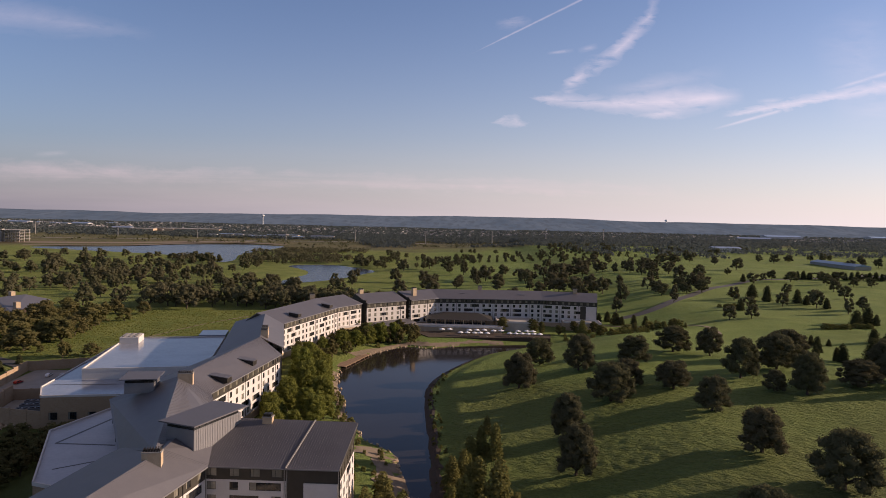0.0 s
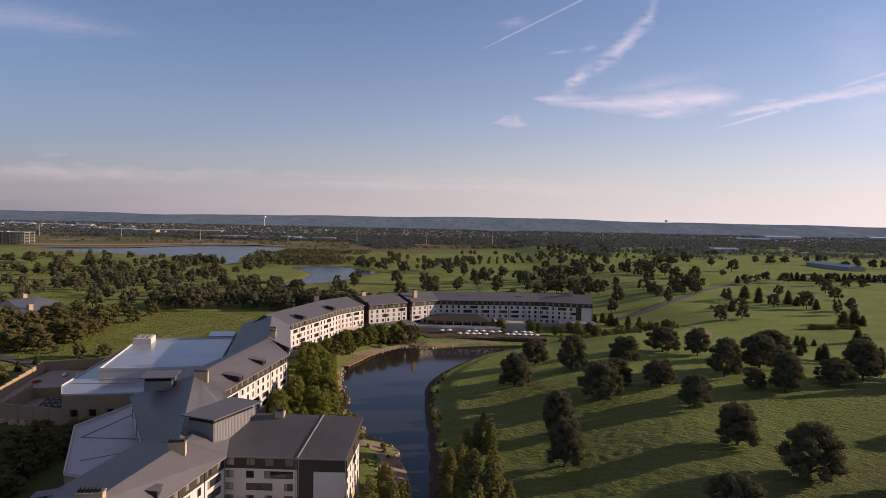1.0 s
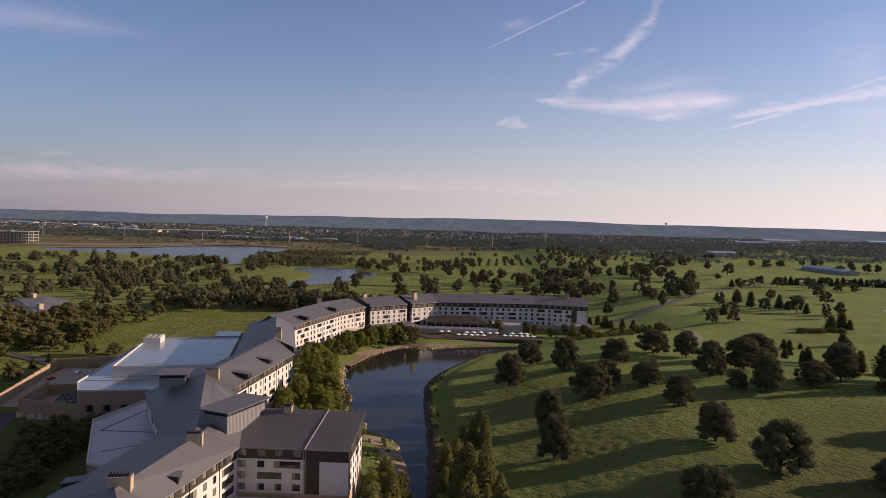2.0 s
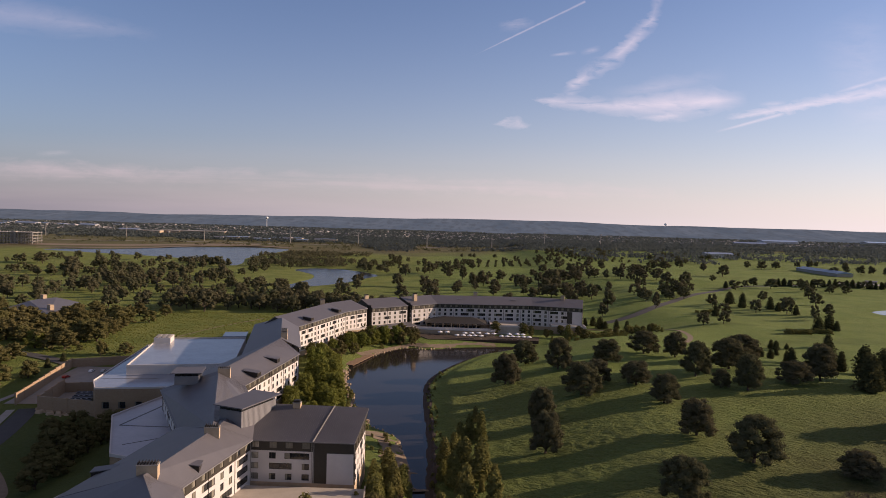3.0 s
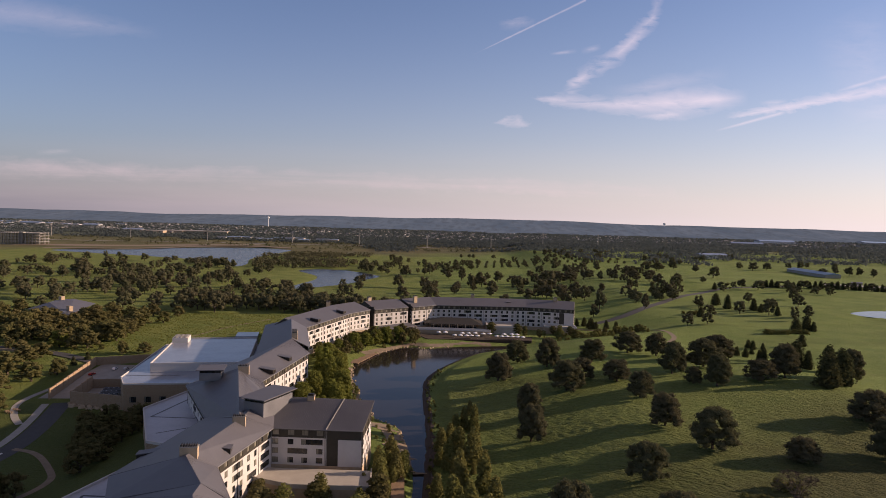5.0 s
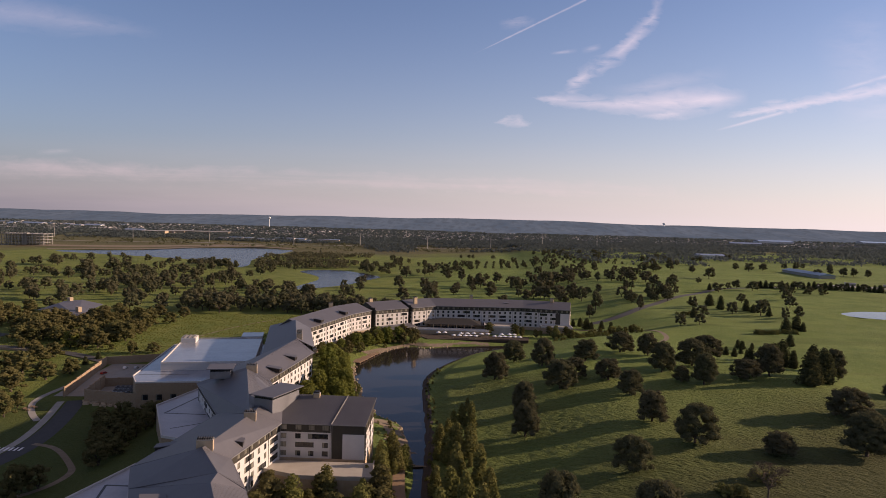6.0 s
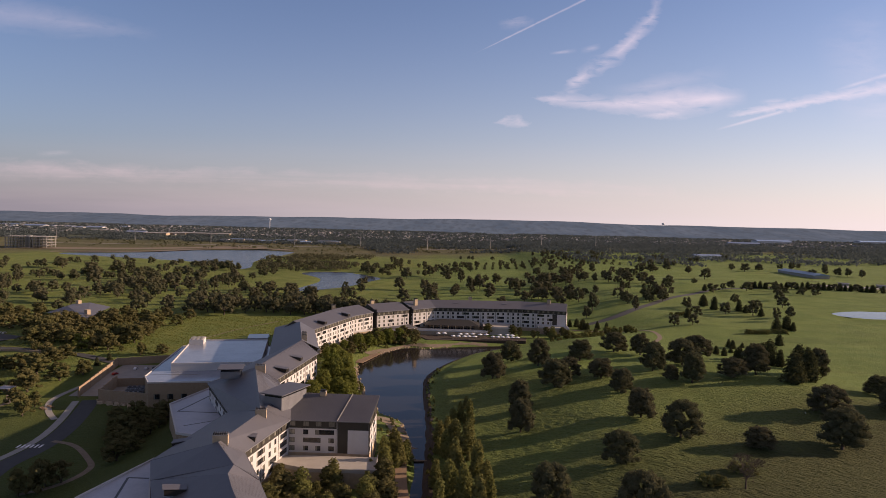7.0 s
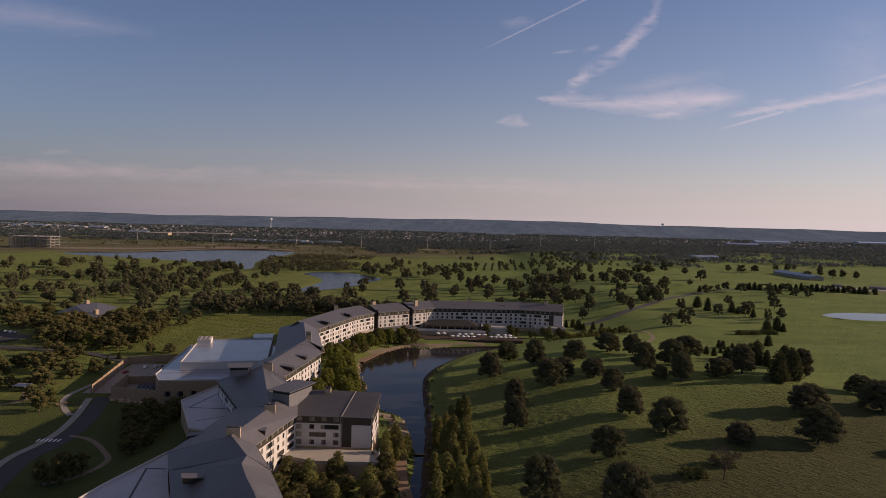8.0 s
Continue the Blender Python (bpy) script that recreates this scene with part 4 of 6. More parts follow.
TERRACE_TREES = [(-51, 116, 14, 4.5), (-44, 117, 14, 4.2), (-36, 131, 12.4, 3.4), (-22, 112, 14, 4.2), (-39, 108, 10.7, 5.3), (-33, 106, 10.6, 4.8),
                 (-53, 107, 13, 3.6), (-18, 133, 14, 3.4), (-21, 160, 11, 3.0), (-20, 148, 12, 3.2), (-17, 120, 12, 3.6)]
RIGHT_BANK = [(13, 210, 12, 2.6), (12, 173, 14, 3.9), (7, 149, 15, 3.6), (5, 128, 15, 3.8), (10, 121, 15, 3.9), (15, 110, 15, 4.2), (2, 115, 14, 3.8),
              (15, 147, 13, 3.5), (18, 130, 12, 3.3), (3, 171, 12, 3.3), (7, 182, 12, 3.2), (0, 142, 11, 2.8), (19, 119, 10.9, 2.6), (3, 200, 8.5, 2.8)]

for row in HILL_OAKS + EAST_OAKS:
    plant(OAKS, *row, "dark spreading oak on the grassy slope", "slope oaks")
for row in EAST_CONIFERS:
    plant(CONES, *row, "dark pointed conifer in the meadow", "meadow conifers", 0.21)
for row in MEADOW_OAKS + PARK_OAKS:
    plant(FAR_OAKS, *row, "dark oak in the open meadow", "meadow oaks")
for row in MEADOW_CONIFERS:
    plant(CONES, *row, "small dark conifer in the meadow", "meadow conifers", 0.21)
for i in range(26):
    plant(CONES if i % 4 else FAR_OAKS, 383 + i * 6.3, 791 - i * 0.9, 8.5 + (i % 3), 3.6, "conifer in a long planted row", "planted row", 0.21)
for row in GOLF_OAKS:
    plant(FAR_OAKS, *row, "dark oak on the golf course", "golf oaks")
for row in LEFT_BANK:
    plant(GREENS, row[0], row[1], row[2], row[3] * 0.95, "sunlit yellow-green tree on the lake shore", "shore trees", 0.42)
for row in TERRACE_TREES:
    plant(YOUNG, *row, "young feathery tree beside the hotel terrace", "terrace trees", 0.2)
for row in RIGHT_BANK:
    plant(PINELETS, *row, "young feathery conifer on the lake bank", "bank trees", 0.2)
plant([BARE], 102, 117, 12.5, 7.8, "leafless brown tree on the grassy slope", "", 0.55)


# ---- roof houses, vents and chimneys of the hotel ----
def roof_house(a, b, depth, z0, z1, label, slope=0.0, lip=1.3):
    """A penthouse on the roof: clad walls, a strip of windows under a projecting roof plate. a to b is its front."""
    u, v, n = flat_frame(a, b)
    o = (a[0], a[1], 0)
    h = thing("roof_penthouse", label, "penthouse", "roof penthouses")
    wall = Build()
    wall.block(o, u, v, 0, n, 0, depth, z0, z1 - 1.5)
    part("wall", wall, GREY_WALL, h, "grey seamed metal wall")
    seams = Build()
    for i in range(int(depth / 0.6)):
        seams.block(o, u, v, n, n + 0.06, 0.3 + i * 0.6, 0.36 + i * 0.6, z0, z1 - 1.5)
        seams.block(o, u, v, -0.06, 0, 0.3 + i * 0.6, 0.36 + i * 0.6, z0, z1 - 1.5)
    tagged(part("wall_seams", seams, GREY_WALL, h), kind="stuff")
    k = int(n / 1.8)
    for i in range(k):
        f = Build()
        f.block(o, u, v, i * n / k + 0.1, (i + 1) * n / k - 0.1, 0.1, 0.2, z1 - 1.5, z1 - 0.25)
        part("pane", f, GLASS, h)
    for i in range(int(depth / 2)):
        for c in (0.1, n - 0.2):
            f = Build()
            f.block(o, u, v, c, c + 0.1, i * 2 + 0.15, i * 2 + 1.85, z1 - 1.5, z1 - 0.25)
            part("pane", f, GLASS, h)
    core = Build()
    core.block(o, u, v, 0.5, n - 0.5, 0.5, depth - 0.5, z1 - 1.5, z1 - 0.25)
    part("core", core, FRAME, h)
    r = Build()
    at = lambda p, q, z: (a[0] + u.x * p + v.x * q, a[1] + u.y * p + v.y * q, z)
    r.prism([at(-lip, -lip, z1 - slope), at(n + lip, -lip, z1 - slope), at(n + lip, depth + lip, z1 + slope), at(-lip, depth + lip, z1 + slope)], (0, 0, -0.3))
    part("roof", r, METAL_ROOF, h)
    return h


roof_house((-68.0, 155.6), (-60.4, 152.8), 17.0, 23.5, 31.0, "grey penthouse with window strip and flat metal roof")
roof_house((-103.0, 205.5), (-94.5, 207.3), 8.5, 23.0, 27.8, "small roof penthouse with a window strip")


def roof_vent(x, y, z, turn, length=6.5, width=4.0):
    """A low monitor that lifts out of the roof slope, open on its low side."""
    h = thing("roof_vent", "small tilted grey metal roof vent", "roof vent", "roof vents", (x, y, z))
    h.rotation_euler[2] = radians(turn)
    b = Build()
    b.prism([(-length / 2, -width / 2, 0.95), (length / 2, -width / 2, 0.15), (length / 2, width / 2, 0.15), (-length / 2, width / 2, 0.95)], (0, 0, 0.15))
    part("lid", b, METAL_ROOF, h)
    b = Build()
    b.prism([(-length / 2 + 0.4, -width / 2 + 0.2, -0.9), (length / 2 - 0.3, -width / 2 + 0.2, -1.6), (length / 2 - 0.3, width / 2 - 0.2, -1.6),
             (-length / 2 + 0.4, width / 2 - 0.2, -0.9)], (0, 0, 1.6))
    part("body", b, FRAME, h)
    return h


for x, y, z, turn in ((-64.8, 124.6, 23.9, 8), (-79.8, 226, 24.0, -5), (-79.0, 252, 24.2, -5), (-90, 372, 24.3, -15), (-80, 412, 24.3, -20),
                      (3, 493, 24.4, -87), (46, 495, 24.3, -88), (-90.5, 132, 18.6, 190), (-72, 82.4, 22.3, 25)):
    roof_vent(x, y, z, turn)
chimney(-69.3, 111.5, 24.5, 28.6, 10, 4.8, 2.2)
for x, y, turn in ( (-92, 425, 15), (-66, 458, 40), (-31, 475, 40), (85, 495, -10), (-86, 300, 10), (-84, 292, 10), (16, 500, 0)):
    chimney(x, y, 23.5, 29.0, turn, 3.0, 2.2)
# dark recesses between the far wings
for x0, y0, x1, y1 in ((-64.5, 446.5, -60.3, 449), (-37.5, 469, -33.5, 471.5)):
    b = Build()
    b.prism([(x0, y0, 3), (x1, y0 - 3, 3), (x1, y1 + 6, 3), (x0, y1 + 6, 3)], (0, 0, 20.5))
    part("link", b, DARK_WALL, thing("hotel_link", "dark clad recessed link between hotel wings", "building", "hotel links"))


# ---- low annexes and the conference hall ----
def flat_roofed(name, label, ring, z, base, roof_mat, wall_mat, rim=0.7, pads=(), category="building"):
    """A low block with a flat roof behind a parapet."""
    h = thing(name, label, category)
    ring = [Vector(p) for p in ring]
    b = Build()
    b.prism([(p.x, p.y, base) for p in ring], (0, 0, z - base - 0.02))
    part("wall", b, wall_mat, h)
    b = Build()
    b.prism([(p.x, p.y, z) for p in ring], (0, 0, 0.05))
    part("roof", b, roof_mat, h, "pale flat membrane roof")
    area = sum(p.x * q.y - q.x * p.y for p, q in zip(ring, ring[1:] + ring[:1]))
    for p, q in zip(ring, ring[1:] + ring[:1]):
        u, v, n = flat_frame(p, q)
        c = Build()
        s = 1 if area > 0 else -1
        c.block((p.x, p.y, 0), u, v * s, -0.05, n + 0.05, -0.15, 0.3, z - 0.3, z + rim)
        part("parapet", c, WHITE_WALL, h)
    for x0, y0, x1, y1, wide in pads:
        u, v, n = flat_frame((x0, y0), (x1, y1))
        c = Build()
        c.block((x0, y0, 0), u, v, 0, n, -wide / 2, wide / 2, z + 0.05, z + 0.09)
        part("walkway_pad", c, FRAME, h)
    return h


flat_roofed("annex", "low wing with a pale flat membrane roof", [(-127, 206), (-107, 166), (-88, 160), (-90, 180), (-108, 214), (-118, 243)], 10, -6, MEMBRANE_GREY, BRICK,
            pads=((-119, 196, -101, 196, 0.8), (-119, 196, -114, 226, 0.8), (-108, 176, -96, 186, 0.6)))
flat_roofed("annex", "low wing with a pale flat membrane roof", [(-99, 129), (-107, 96), (-112, 62), (-76, 58), (-76, 75), (-90, 106)], 13, -6, MEMBRANE_GREY, BRICK,
            pads=((-100, 112, -92, 80, 0.8), (-100, 112, -93, 112, 0.8)))
hall = flat_roofed("conference_hall", "low tan brick hall with a large white flat roof",
                   [(-159, 252.5), (-121, 260), (-104, 300), (-116, 362), (-150, 362), (-181, 352), (-167, 266)], 7.8, -6, MEMBRANE, BRICK, 0.5,
                   pads=((-166, 270, -140, 274, 0.6), (-170, 276, -176, 335, 0.7)))
u, v = Vector((0.975, 0.222)), Vector((-0.222, 0.975))
o = (-158.3, 280, 0)
b = Build()
b.block(o, u, v, 0, 50, 0, 74, 7.85, 11.95)
part("upper_wall", b, WHITE_WALL, hall)
b = Build()
b.block(o, u, v, 0.1, 49.9, 0.1, 73.9, 11.96, 12.02)
part("upper_roof", b, MEMBRANE, hall, "large glossy white membrane roof")
for a, c, d, e in ((0, 50, -0.1, 0.3), (0, 50, 73.7, 74.1), (-0.1, 0.35, 0.3, 73.7)):
    b = Build()
    b.block(o, u, v, a, c, d, e, 11.5, 12.55)
    part("parapet", b, WHITE_WALL, hall)
b = Build()
b.block(o, u, v, 36, 50, 76, 92, 3, 12.8)
part("side_block", b, MEMBRANE, hall)
un = thing("rooftop_unit", "white boxed cooling unit on the hall roof", "rooftop unit", at=(0, 0, 0))
b = Build()
b.block(o, u, v, 0.5, 9.5, 58, 70, 12.02, 15.2)
part("casing", b, WHITE_WALL, un)
for i in range(3):
    for j in range(3):
        b = Build()
        x, y = 2.2 + i * 2.8, 60.2 + j * 3.7
        b.prism([(o[0] + u.x * (x + 1.1 * math.cos(t)) + v.x * (y + 1.1 * math.sin(t)), o[1] + u.y * (x + 1.1 * math.cos(t)) + v.y * (y + 1.1 * math.sin(t)), 15.2)
                 for t in np.linspace(0, 2 * math.pi, 12, endpoint=False)], (0, 0, 0.5))
        part("fan_housing", b, CONCRETE, un)
# windows in the brick front of the hall
uu, vv, n = flat_frame((-159, 252.5), (-121, 260))
for i in range(5):
    window_unit(hall, (-159, 252.5, 0), uu, -vv, 3 + i * 7.0, 6 + i * 7.0, -1.2, 1.6, False).location = (vv.x * -0.35, vv.y * -0.35, 0)


def yard_wall(points, z, high, mat=BRICK):
    """A free wall with piers."""
    h = thing("yard_wall", "tan brick service yard wall with piers", "wall", "yard walls")
    for p, q in zip(points, points[1:]):
        u, v, n = flat_frame(p, q)
        steps = max(1, round(n / 8))
        for i in range(steps):
            c = Vector(p) + u * (n * i / steps)
            base = float(min(terrain(c.x, c.y), terrain(*(c + u * (n / steps))))) - 0.5
            top = z if z is not None else base + 0.5 + high
            k = Build()
            k.block((c.x, c.y, 0), u, v, 0, n / steps, -0.25, 0.25, base, top)
            part("panel", k, mat, h)
            k = Build()
            k.block((c.x, c.y, 0), u, v, -0.35, 0.35, -0.36, 0.36, base, top + 0.25)
            part("pier", k, mat, h)


yard_wall([(-206.5, 269.6), (-210, 288), (-214, 309), (-219, 338)], None, 5.6)
yard_wall([(-219, 338), (-197, 347), (-182, 352)], None, 5.0)
yard_wall([(-160, 256), (-190.3, 261.4), (-196, 292)], None, 7.0)
yard_wall([(-196, 292), (-174, 297)], None, 5.0)
strip("road", [(-196, 272), (-199, 300), (-199, 343)], 34, CONCRETE, "concrete service yard", "yard", 0.08)


def car(x, y, turn, colour, label):
    c = thing("car", label, "car", "parked cars", (x, y, float(terrain(x, y)) + 0.12))
    c.rotation_euler[2] = radians(turn)
    m = bpy.data.materials.get(colour) or plain(colour, *PAINTS[colour], 0.5, 0.3, 0.2, 0.02)
    b = Build()
    prof = [(-2.3, 0.35), (2.3, 0.35), (2.35, 0.8), (1.2, 0.95), (0.5, 1.5), (-1.4, 1.5), (-2.2, 1.0)]
    b.prism([(px, -0.85, pz) for px, pz in prof], (0, 1.7, 0))
    part("body", b, m, c)
    b = Build()
    b.prism([(1.0, -0.87, 0.98), (0.45, -0.87, 1.42), (-1.3, -0.87, 1.42), (-1.9, -0.87, 1.0)], (0, 1.74, 0))
    part("window_band", b, GLASS, c)
    for px in (-1.45, 1.45):
        for py in (-0.92, 0.72):
            b = Build()
            b.prism([(px + 0.34 * math.cos(t), py, 0.34 + 0.34 * math.sin(t)) for t in np.linspace(0, 2 * math.pi, 10, endpoint=False)], (0, 0.2, 0))
            part("wheel", b, ASPHALT, c)


PAINTS = {"white_paint": ((0.7, 0.7, 0.7), (0.76, 0.76, 0.76)), "black_paint": ((0.02, 0.02, 0.02), (0.03, 0.03, 0.03)), "silver_paint": ((0.4, 0.4, 0.41), (0.46, 0.46, 0.47)),
          "red_paint": ((0.35, 0.03, 0.02), (0.42, 0.04, 0.03))}
for x, y, turn, col in ((-203, 330, 95, "white_paint"), (-196.5, 331, 95, "silver_paint"), (-192, 333, 95, "black_paint"), (-210, 317, 80, "red_paint")):
    car(x, y, turn, col, col.split("_")[0] + " car parked in the service yard")
for i in range(9):
    for j in range(2):
        col = ("white_paint", "silver_paint", "black_paint", "white_paint")[(i * 3 + j) % 4]
        car(-352 - i * 5.2, 398 + j * 22 + i * 1.6, 100, col, col.split("_")[0] + " car in the open car park")
strip("parking", [(-335, 395), (-372, 409), (-415, 422)], 34, ASPHALT, "asphalt car park", "parking", 0.08)

# terrace of the near wing
t_ = thing("terrace", "pale paved hotel terrace on a stone wall", "terrace")
ring = [(-61, 149), (-22.5, 149.5), (-21, 134), (-46, 133.5), (-61, 139)]
b = Build()
b.prism([(x, y, 1.5) for x, y in ring], (0, 0, 7.3))
part("retaining_wall", b, STONE, t_)
b = Build()
b.prism([(x, y, 8.8) for x, y in ring], (0, 0, 0.2))
part("paving", b, PALE_STONE, t_)
for p, q in zip(ring[1:], ring[2:]):
    u, v, n = flat_frame(p, q)
    b = Build()
    b.block((p[0], p[1], 0), u, v, 0, n, -0.3, 0.1, 8.6, 10.0)
    part("parapet", b, PALE_STONE, t_)

# ---- lakeside restaurant, canopy, terraces ----
pav = thing("lakeside_pavilion", "low hip-roofed lakeside pavilion with a glazed front", "pavilion")
x0, x1, y0, y1 = -22, 24, 457, 479
b = Build()
b.v = [(x0, y0, 10.2), (x1, y0, 10.2), (x1, y1, 10.2), (x0, y1, 10.2), (x0 + 13, 470, 13.6), (x1 - 10, 470, 13.6)]
b.f = [(0, 1, 5, 4), (1, 2, 5), (2, 3, 4, 5), (3, 0, 4), (3, 2, 1, 0)]
part("roof", b, DARK_WALL, pav, "dark grey hipped metal roof")
b = Build()
b.prism([(x0 + 4, y0 + 4, 3), (x1 - 4, y0 + 4, 3), (x1 - 4, y1 - 1, 3), (x0 + 4, y1 - 1, 3)], (0, 0, 7.2))
part("wall", b, TIMBER, pav)
for i in range(13):
    b = Build()
    b.block((x0 + 5 + i * 2.8, y0 + 3.8, 0), Vector((1, 0)), Vector((0, 1)), 0, 2.3, -0.1, 0.15, 6.6, 9.6)
    part("pane", b, GLASS, pav)
for i in range(8):
    b = Build()
    b.block((x0 + 1 + i * 6.2, y0 + 0.6, 0), Vector((1, 0)), Vector((0, 1)), 0, 0.6, 0, 0.6, 3, 10.2)
    part("post", b, STONE, pav)
for pts, top, name, label, mat in (([(-30, 450), (30, 450), (30, 456), (-30, 456)], 6.6, "terrace_wall", "long tan stone terrace wall", STONE),
                                   ([(27, 459), (50, 459), (52, 483), (27, 482)], 9.0, "terrace", "raised pale terrace on a stone wall", PALE_STONE),
                                   ([(74, 470), (99, 466), (99, 478), (74, 482)], 8.4, "terrace", "stone terrace at the end of the hotel", STONE),
                                   ([(-84, 412), (-62, 432), (-66, 440), (-80, 420)], 8.6, "terrace", "sunlit tan terrace below the hotel", STONE)):
    flat_roofed(name, label, pts, top, 1.5, PALE_STONE, mat, 0.9, category="terrace")
can = thing("entrance_canopy", "grey metal canopy on stone posts at the glazed link", "canopy")
b = Build()
b.prism([(-56, 438, 9.6), (-47, 428, 9.0), (-27, 449, 9.0), (-35, 460, 9.6)], (0, 0, 0.4))
part("roof", b, METAL_ROOF, can)
for x, y in ((-47, 430), (-37, 440.5), (-28.5, 449.5), (-55, 437)):
    b = Build()
    b.block((x, y, 0), Vector((1, 0)), Vector((0, 1)), -0.7, 0.7, -0.7, 0.7, 2.5, 9.2)
    part("post", b, STONE, can)


def umbrella(x, y, z):
    h = thing("parasol", "white canvas parasol on the lakeside terrace", "parasol", "terrace parasols", (x, y, z))
    b = Build()
    limb(b, (0, 0, 0), (0, 0, 2.7), 0.05, 0.05, 6)
    part("pole", b, FRAME, h)
    b = Build()
    n = 8
    b.v = [(0, 0, 3.0)] + [(1.9 * math.cos(6.283 * i / n), 1.9 * math.sin(6.283 * i / n), 2.25) for i in range(n)] + \
          [(1.9 * math.cos(6.283 * i / n), 1.9 * math.sin(6.283 * i / n), 2.0) for i in range(n)]
    b.f = [(0, 1 + i, 1 + (i + 1) % n) for i in range(n)] + [(1 + i, 1 + n + i, 1 + n + (i + 1) % n, 1 + (i + 1) % n) for i in range(n)]
    part("canopy", b, CANVAS, h)
    b = Build()
    b.block((0, 0, 0), Vector((1, 0)), Vector((0, 1)), -0.4, 0.4, -0.4, 0.4, 0, 0.12)
    part("foot", b, CONCRETE, h)


deck = thing("terrace", "timber lakeside terrace with white parasols", "terrace")
b = Build()
b.prism([(-18, 428, 0), (60, 434, 0), (62, 449, 0), (-30, 449.5, 0)], (0, 0, 3.4))
part("deck", b, EARTH, deck)
prnd = random.Random(3)
for i in range(5):
    umbrella(2.5 + i * 4.3 + prnd.uniform(-0.5, 0.5), 435.5 + prnd.uniform(-0.5, 0.5), 3.4)
for i in range(6):
    umbrella(34 + i * 3.9, 436.5 + prnd.uniform(-0.4, 0.4), 3.4)
for x, y in ((8, 445), (13, 446), (18, 447), (24, 445), (29, 446), (40, 446), (46, 447), (50, 446), (-10, 446), (-5, 447)):
    umbrella(x, y, 3.4)
dock = thing("jetty", "weathered timber jetty along the shore", "jetty")
u, v, n = flat_frame((-62, 350), (-53, 384))
for i in range(12):
    b = Build()
    b.block((-62, 350, 0), u, v, i * n / 12, (i + 1) * n / 12 - 0.15, -4.5, 2.5, 0.55, 0.8)
    part("board", b, TIMBER, dock)
for i in range(6):
    b = Build()
    b.block((-62, 350, 0), u, v, 1 + i * 6, 1.4 + i * 6, -4.4, -4.0, -1.5, 0.9)
    part("pile", b, TIMBER, dock)


# ---- clubhouse and shelter ----
club = thing("clubhouse", "brown clubhouse with wide grey roof and stone chimneys", "building")
b = Build()
b.v = [(-364, 495, 5.4), (-313, 468, 5.4), (-329, 540, 5.4), (-374, 554, 5.4), (-352, 506, 10.2), (-345, 532, 10.2)]
b.f = [(0, 1, 4), (1, 2, 5, 4), (2, 3, 5), (3, 0, 4, 5), (3, 2, 1, 0)]
part("roof", b, METAL_ROOF, club, "low hipped grey metal roof")
b = Build()
b.prism([(-352, 501, -2.5), (-324, 485, -2.5), (-335, 532, -2.5), (-364, 542, -2.5)], (0, 0, 8.0))
part("wall", b, EARTH, club)
u, v, n = flat_frame((-352, 501), (-324, 485))
for i in range(6):
    k = Build()
    k.block((-352, 501, 0), u, v, 1 + i * 5.2, 5 + i * 5.2, -0.12, 0.12, 0.8, 4.6)
    part("pane", k, GLASS, club)
b = Build()
b.block((-352, 501, 0), u, v, -4, 36, -9, -0.3, -3, 0.4)
part("terrace", b, PALE_STONE, club, "pale stone terrace with a low wall")
for x, y, low, top in ((-322, 486, -2.5, 10.5), (-355, 530, 6, 12.5)):
    k = Build()
    k.block((x, y, 0), u, v, -2.2, 2.2, -1.6, 1.6, low, top)
    part("chimney", k, STONE, club)
sh = thing("shelter", "small open park shelter with a pale pitched roof", "shelter")
z = float(terrain(-250, 272))
b = Build()
b.prism([(-254, 269, z + 3.2), (-246, 269, z + 3.2), (-246, 276, z + 3.2), (-254, 276, z + 3.2)], (0, 0, 0.25))
part("roof", b, MEMBRANE_GREY, sh)
for x, y in ((-253.5, 269.5), (-246.5, 269.5), (-246.5, 275.5), (-253.5, 275.5)):
    k = Build()
    k.block((x, y, 0), Vector((1, 0)), Vector((0, 1)), -0.2, 0.2, -0.2, 0.2, z - 0.3, z + 3.2)
    part("post", k, TIMBER, sh)

# ---- small things round the yard, road and hotel end ----
def cooling_unit(x, y, turn):
    z = float(terrain(x, y)) + 0.1
    c = thing("cooling_unit", "long grey cooling unit in the service yard", "cooling unit", "yard units", (x, y, z))
    c.rotation_euler[2] = radians(turn)
    b = Build()
    b.block((0, 0, 0), Vector((1, 0)), Vector((0, 1)), -5, 5, -1.2, 1.2, 0.2, 2.4)
    part("casing", b, GREY_WALL, c)
    for i in range(4):
        b = Build()
        b.prism([(-3.7 + i * 2.5 + 0.9 * math.cos(t), 0.9 * math.sin(t), 2.4) for t in np.linspace(0, 6.283, 10, endpoint=False)], (0, 0, 0.3))
        part("fan", b, FRAME, c)
    for i in (-4.5, 4.5):
        b = Build()
        b.block((0, 0, 0), Vector((1, 0)), Vector((0, 1)), i - 0.2, i + 0.2, -1.1, 1.1, -0.2, 0.2)
        part("foot", b, CONCRETE, c)


for k in range(3):
    cooling_unit(-178 - k * 1.5, 275 + k * 5.5, 14)
cross = tagged(new("crossing"), "white painted zebra crossing on the road", "road marking", kind="structure")
for k in range(6):
    x, y = -187.5 + k * 1.9, 189 + k * 0.2
    z = max(float(terrain(x + a, y + c)) for a in (-4, 0, 4) for c in (-2, 2)) + 0.16
    b = Build()
    b.block((x, y, z), Vector((0.98, 0.1)), Vector((-0.1, 0.98)), -0.45, 0.45, -2.0, 2.0, 0, 0.02)
    part("stripe", b, CANVAS, cross)


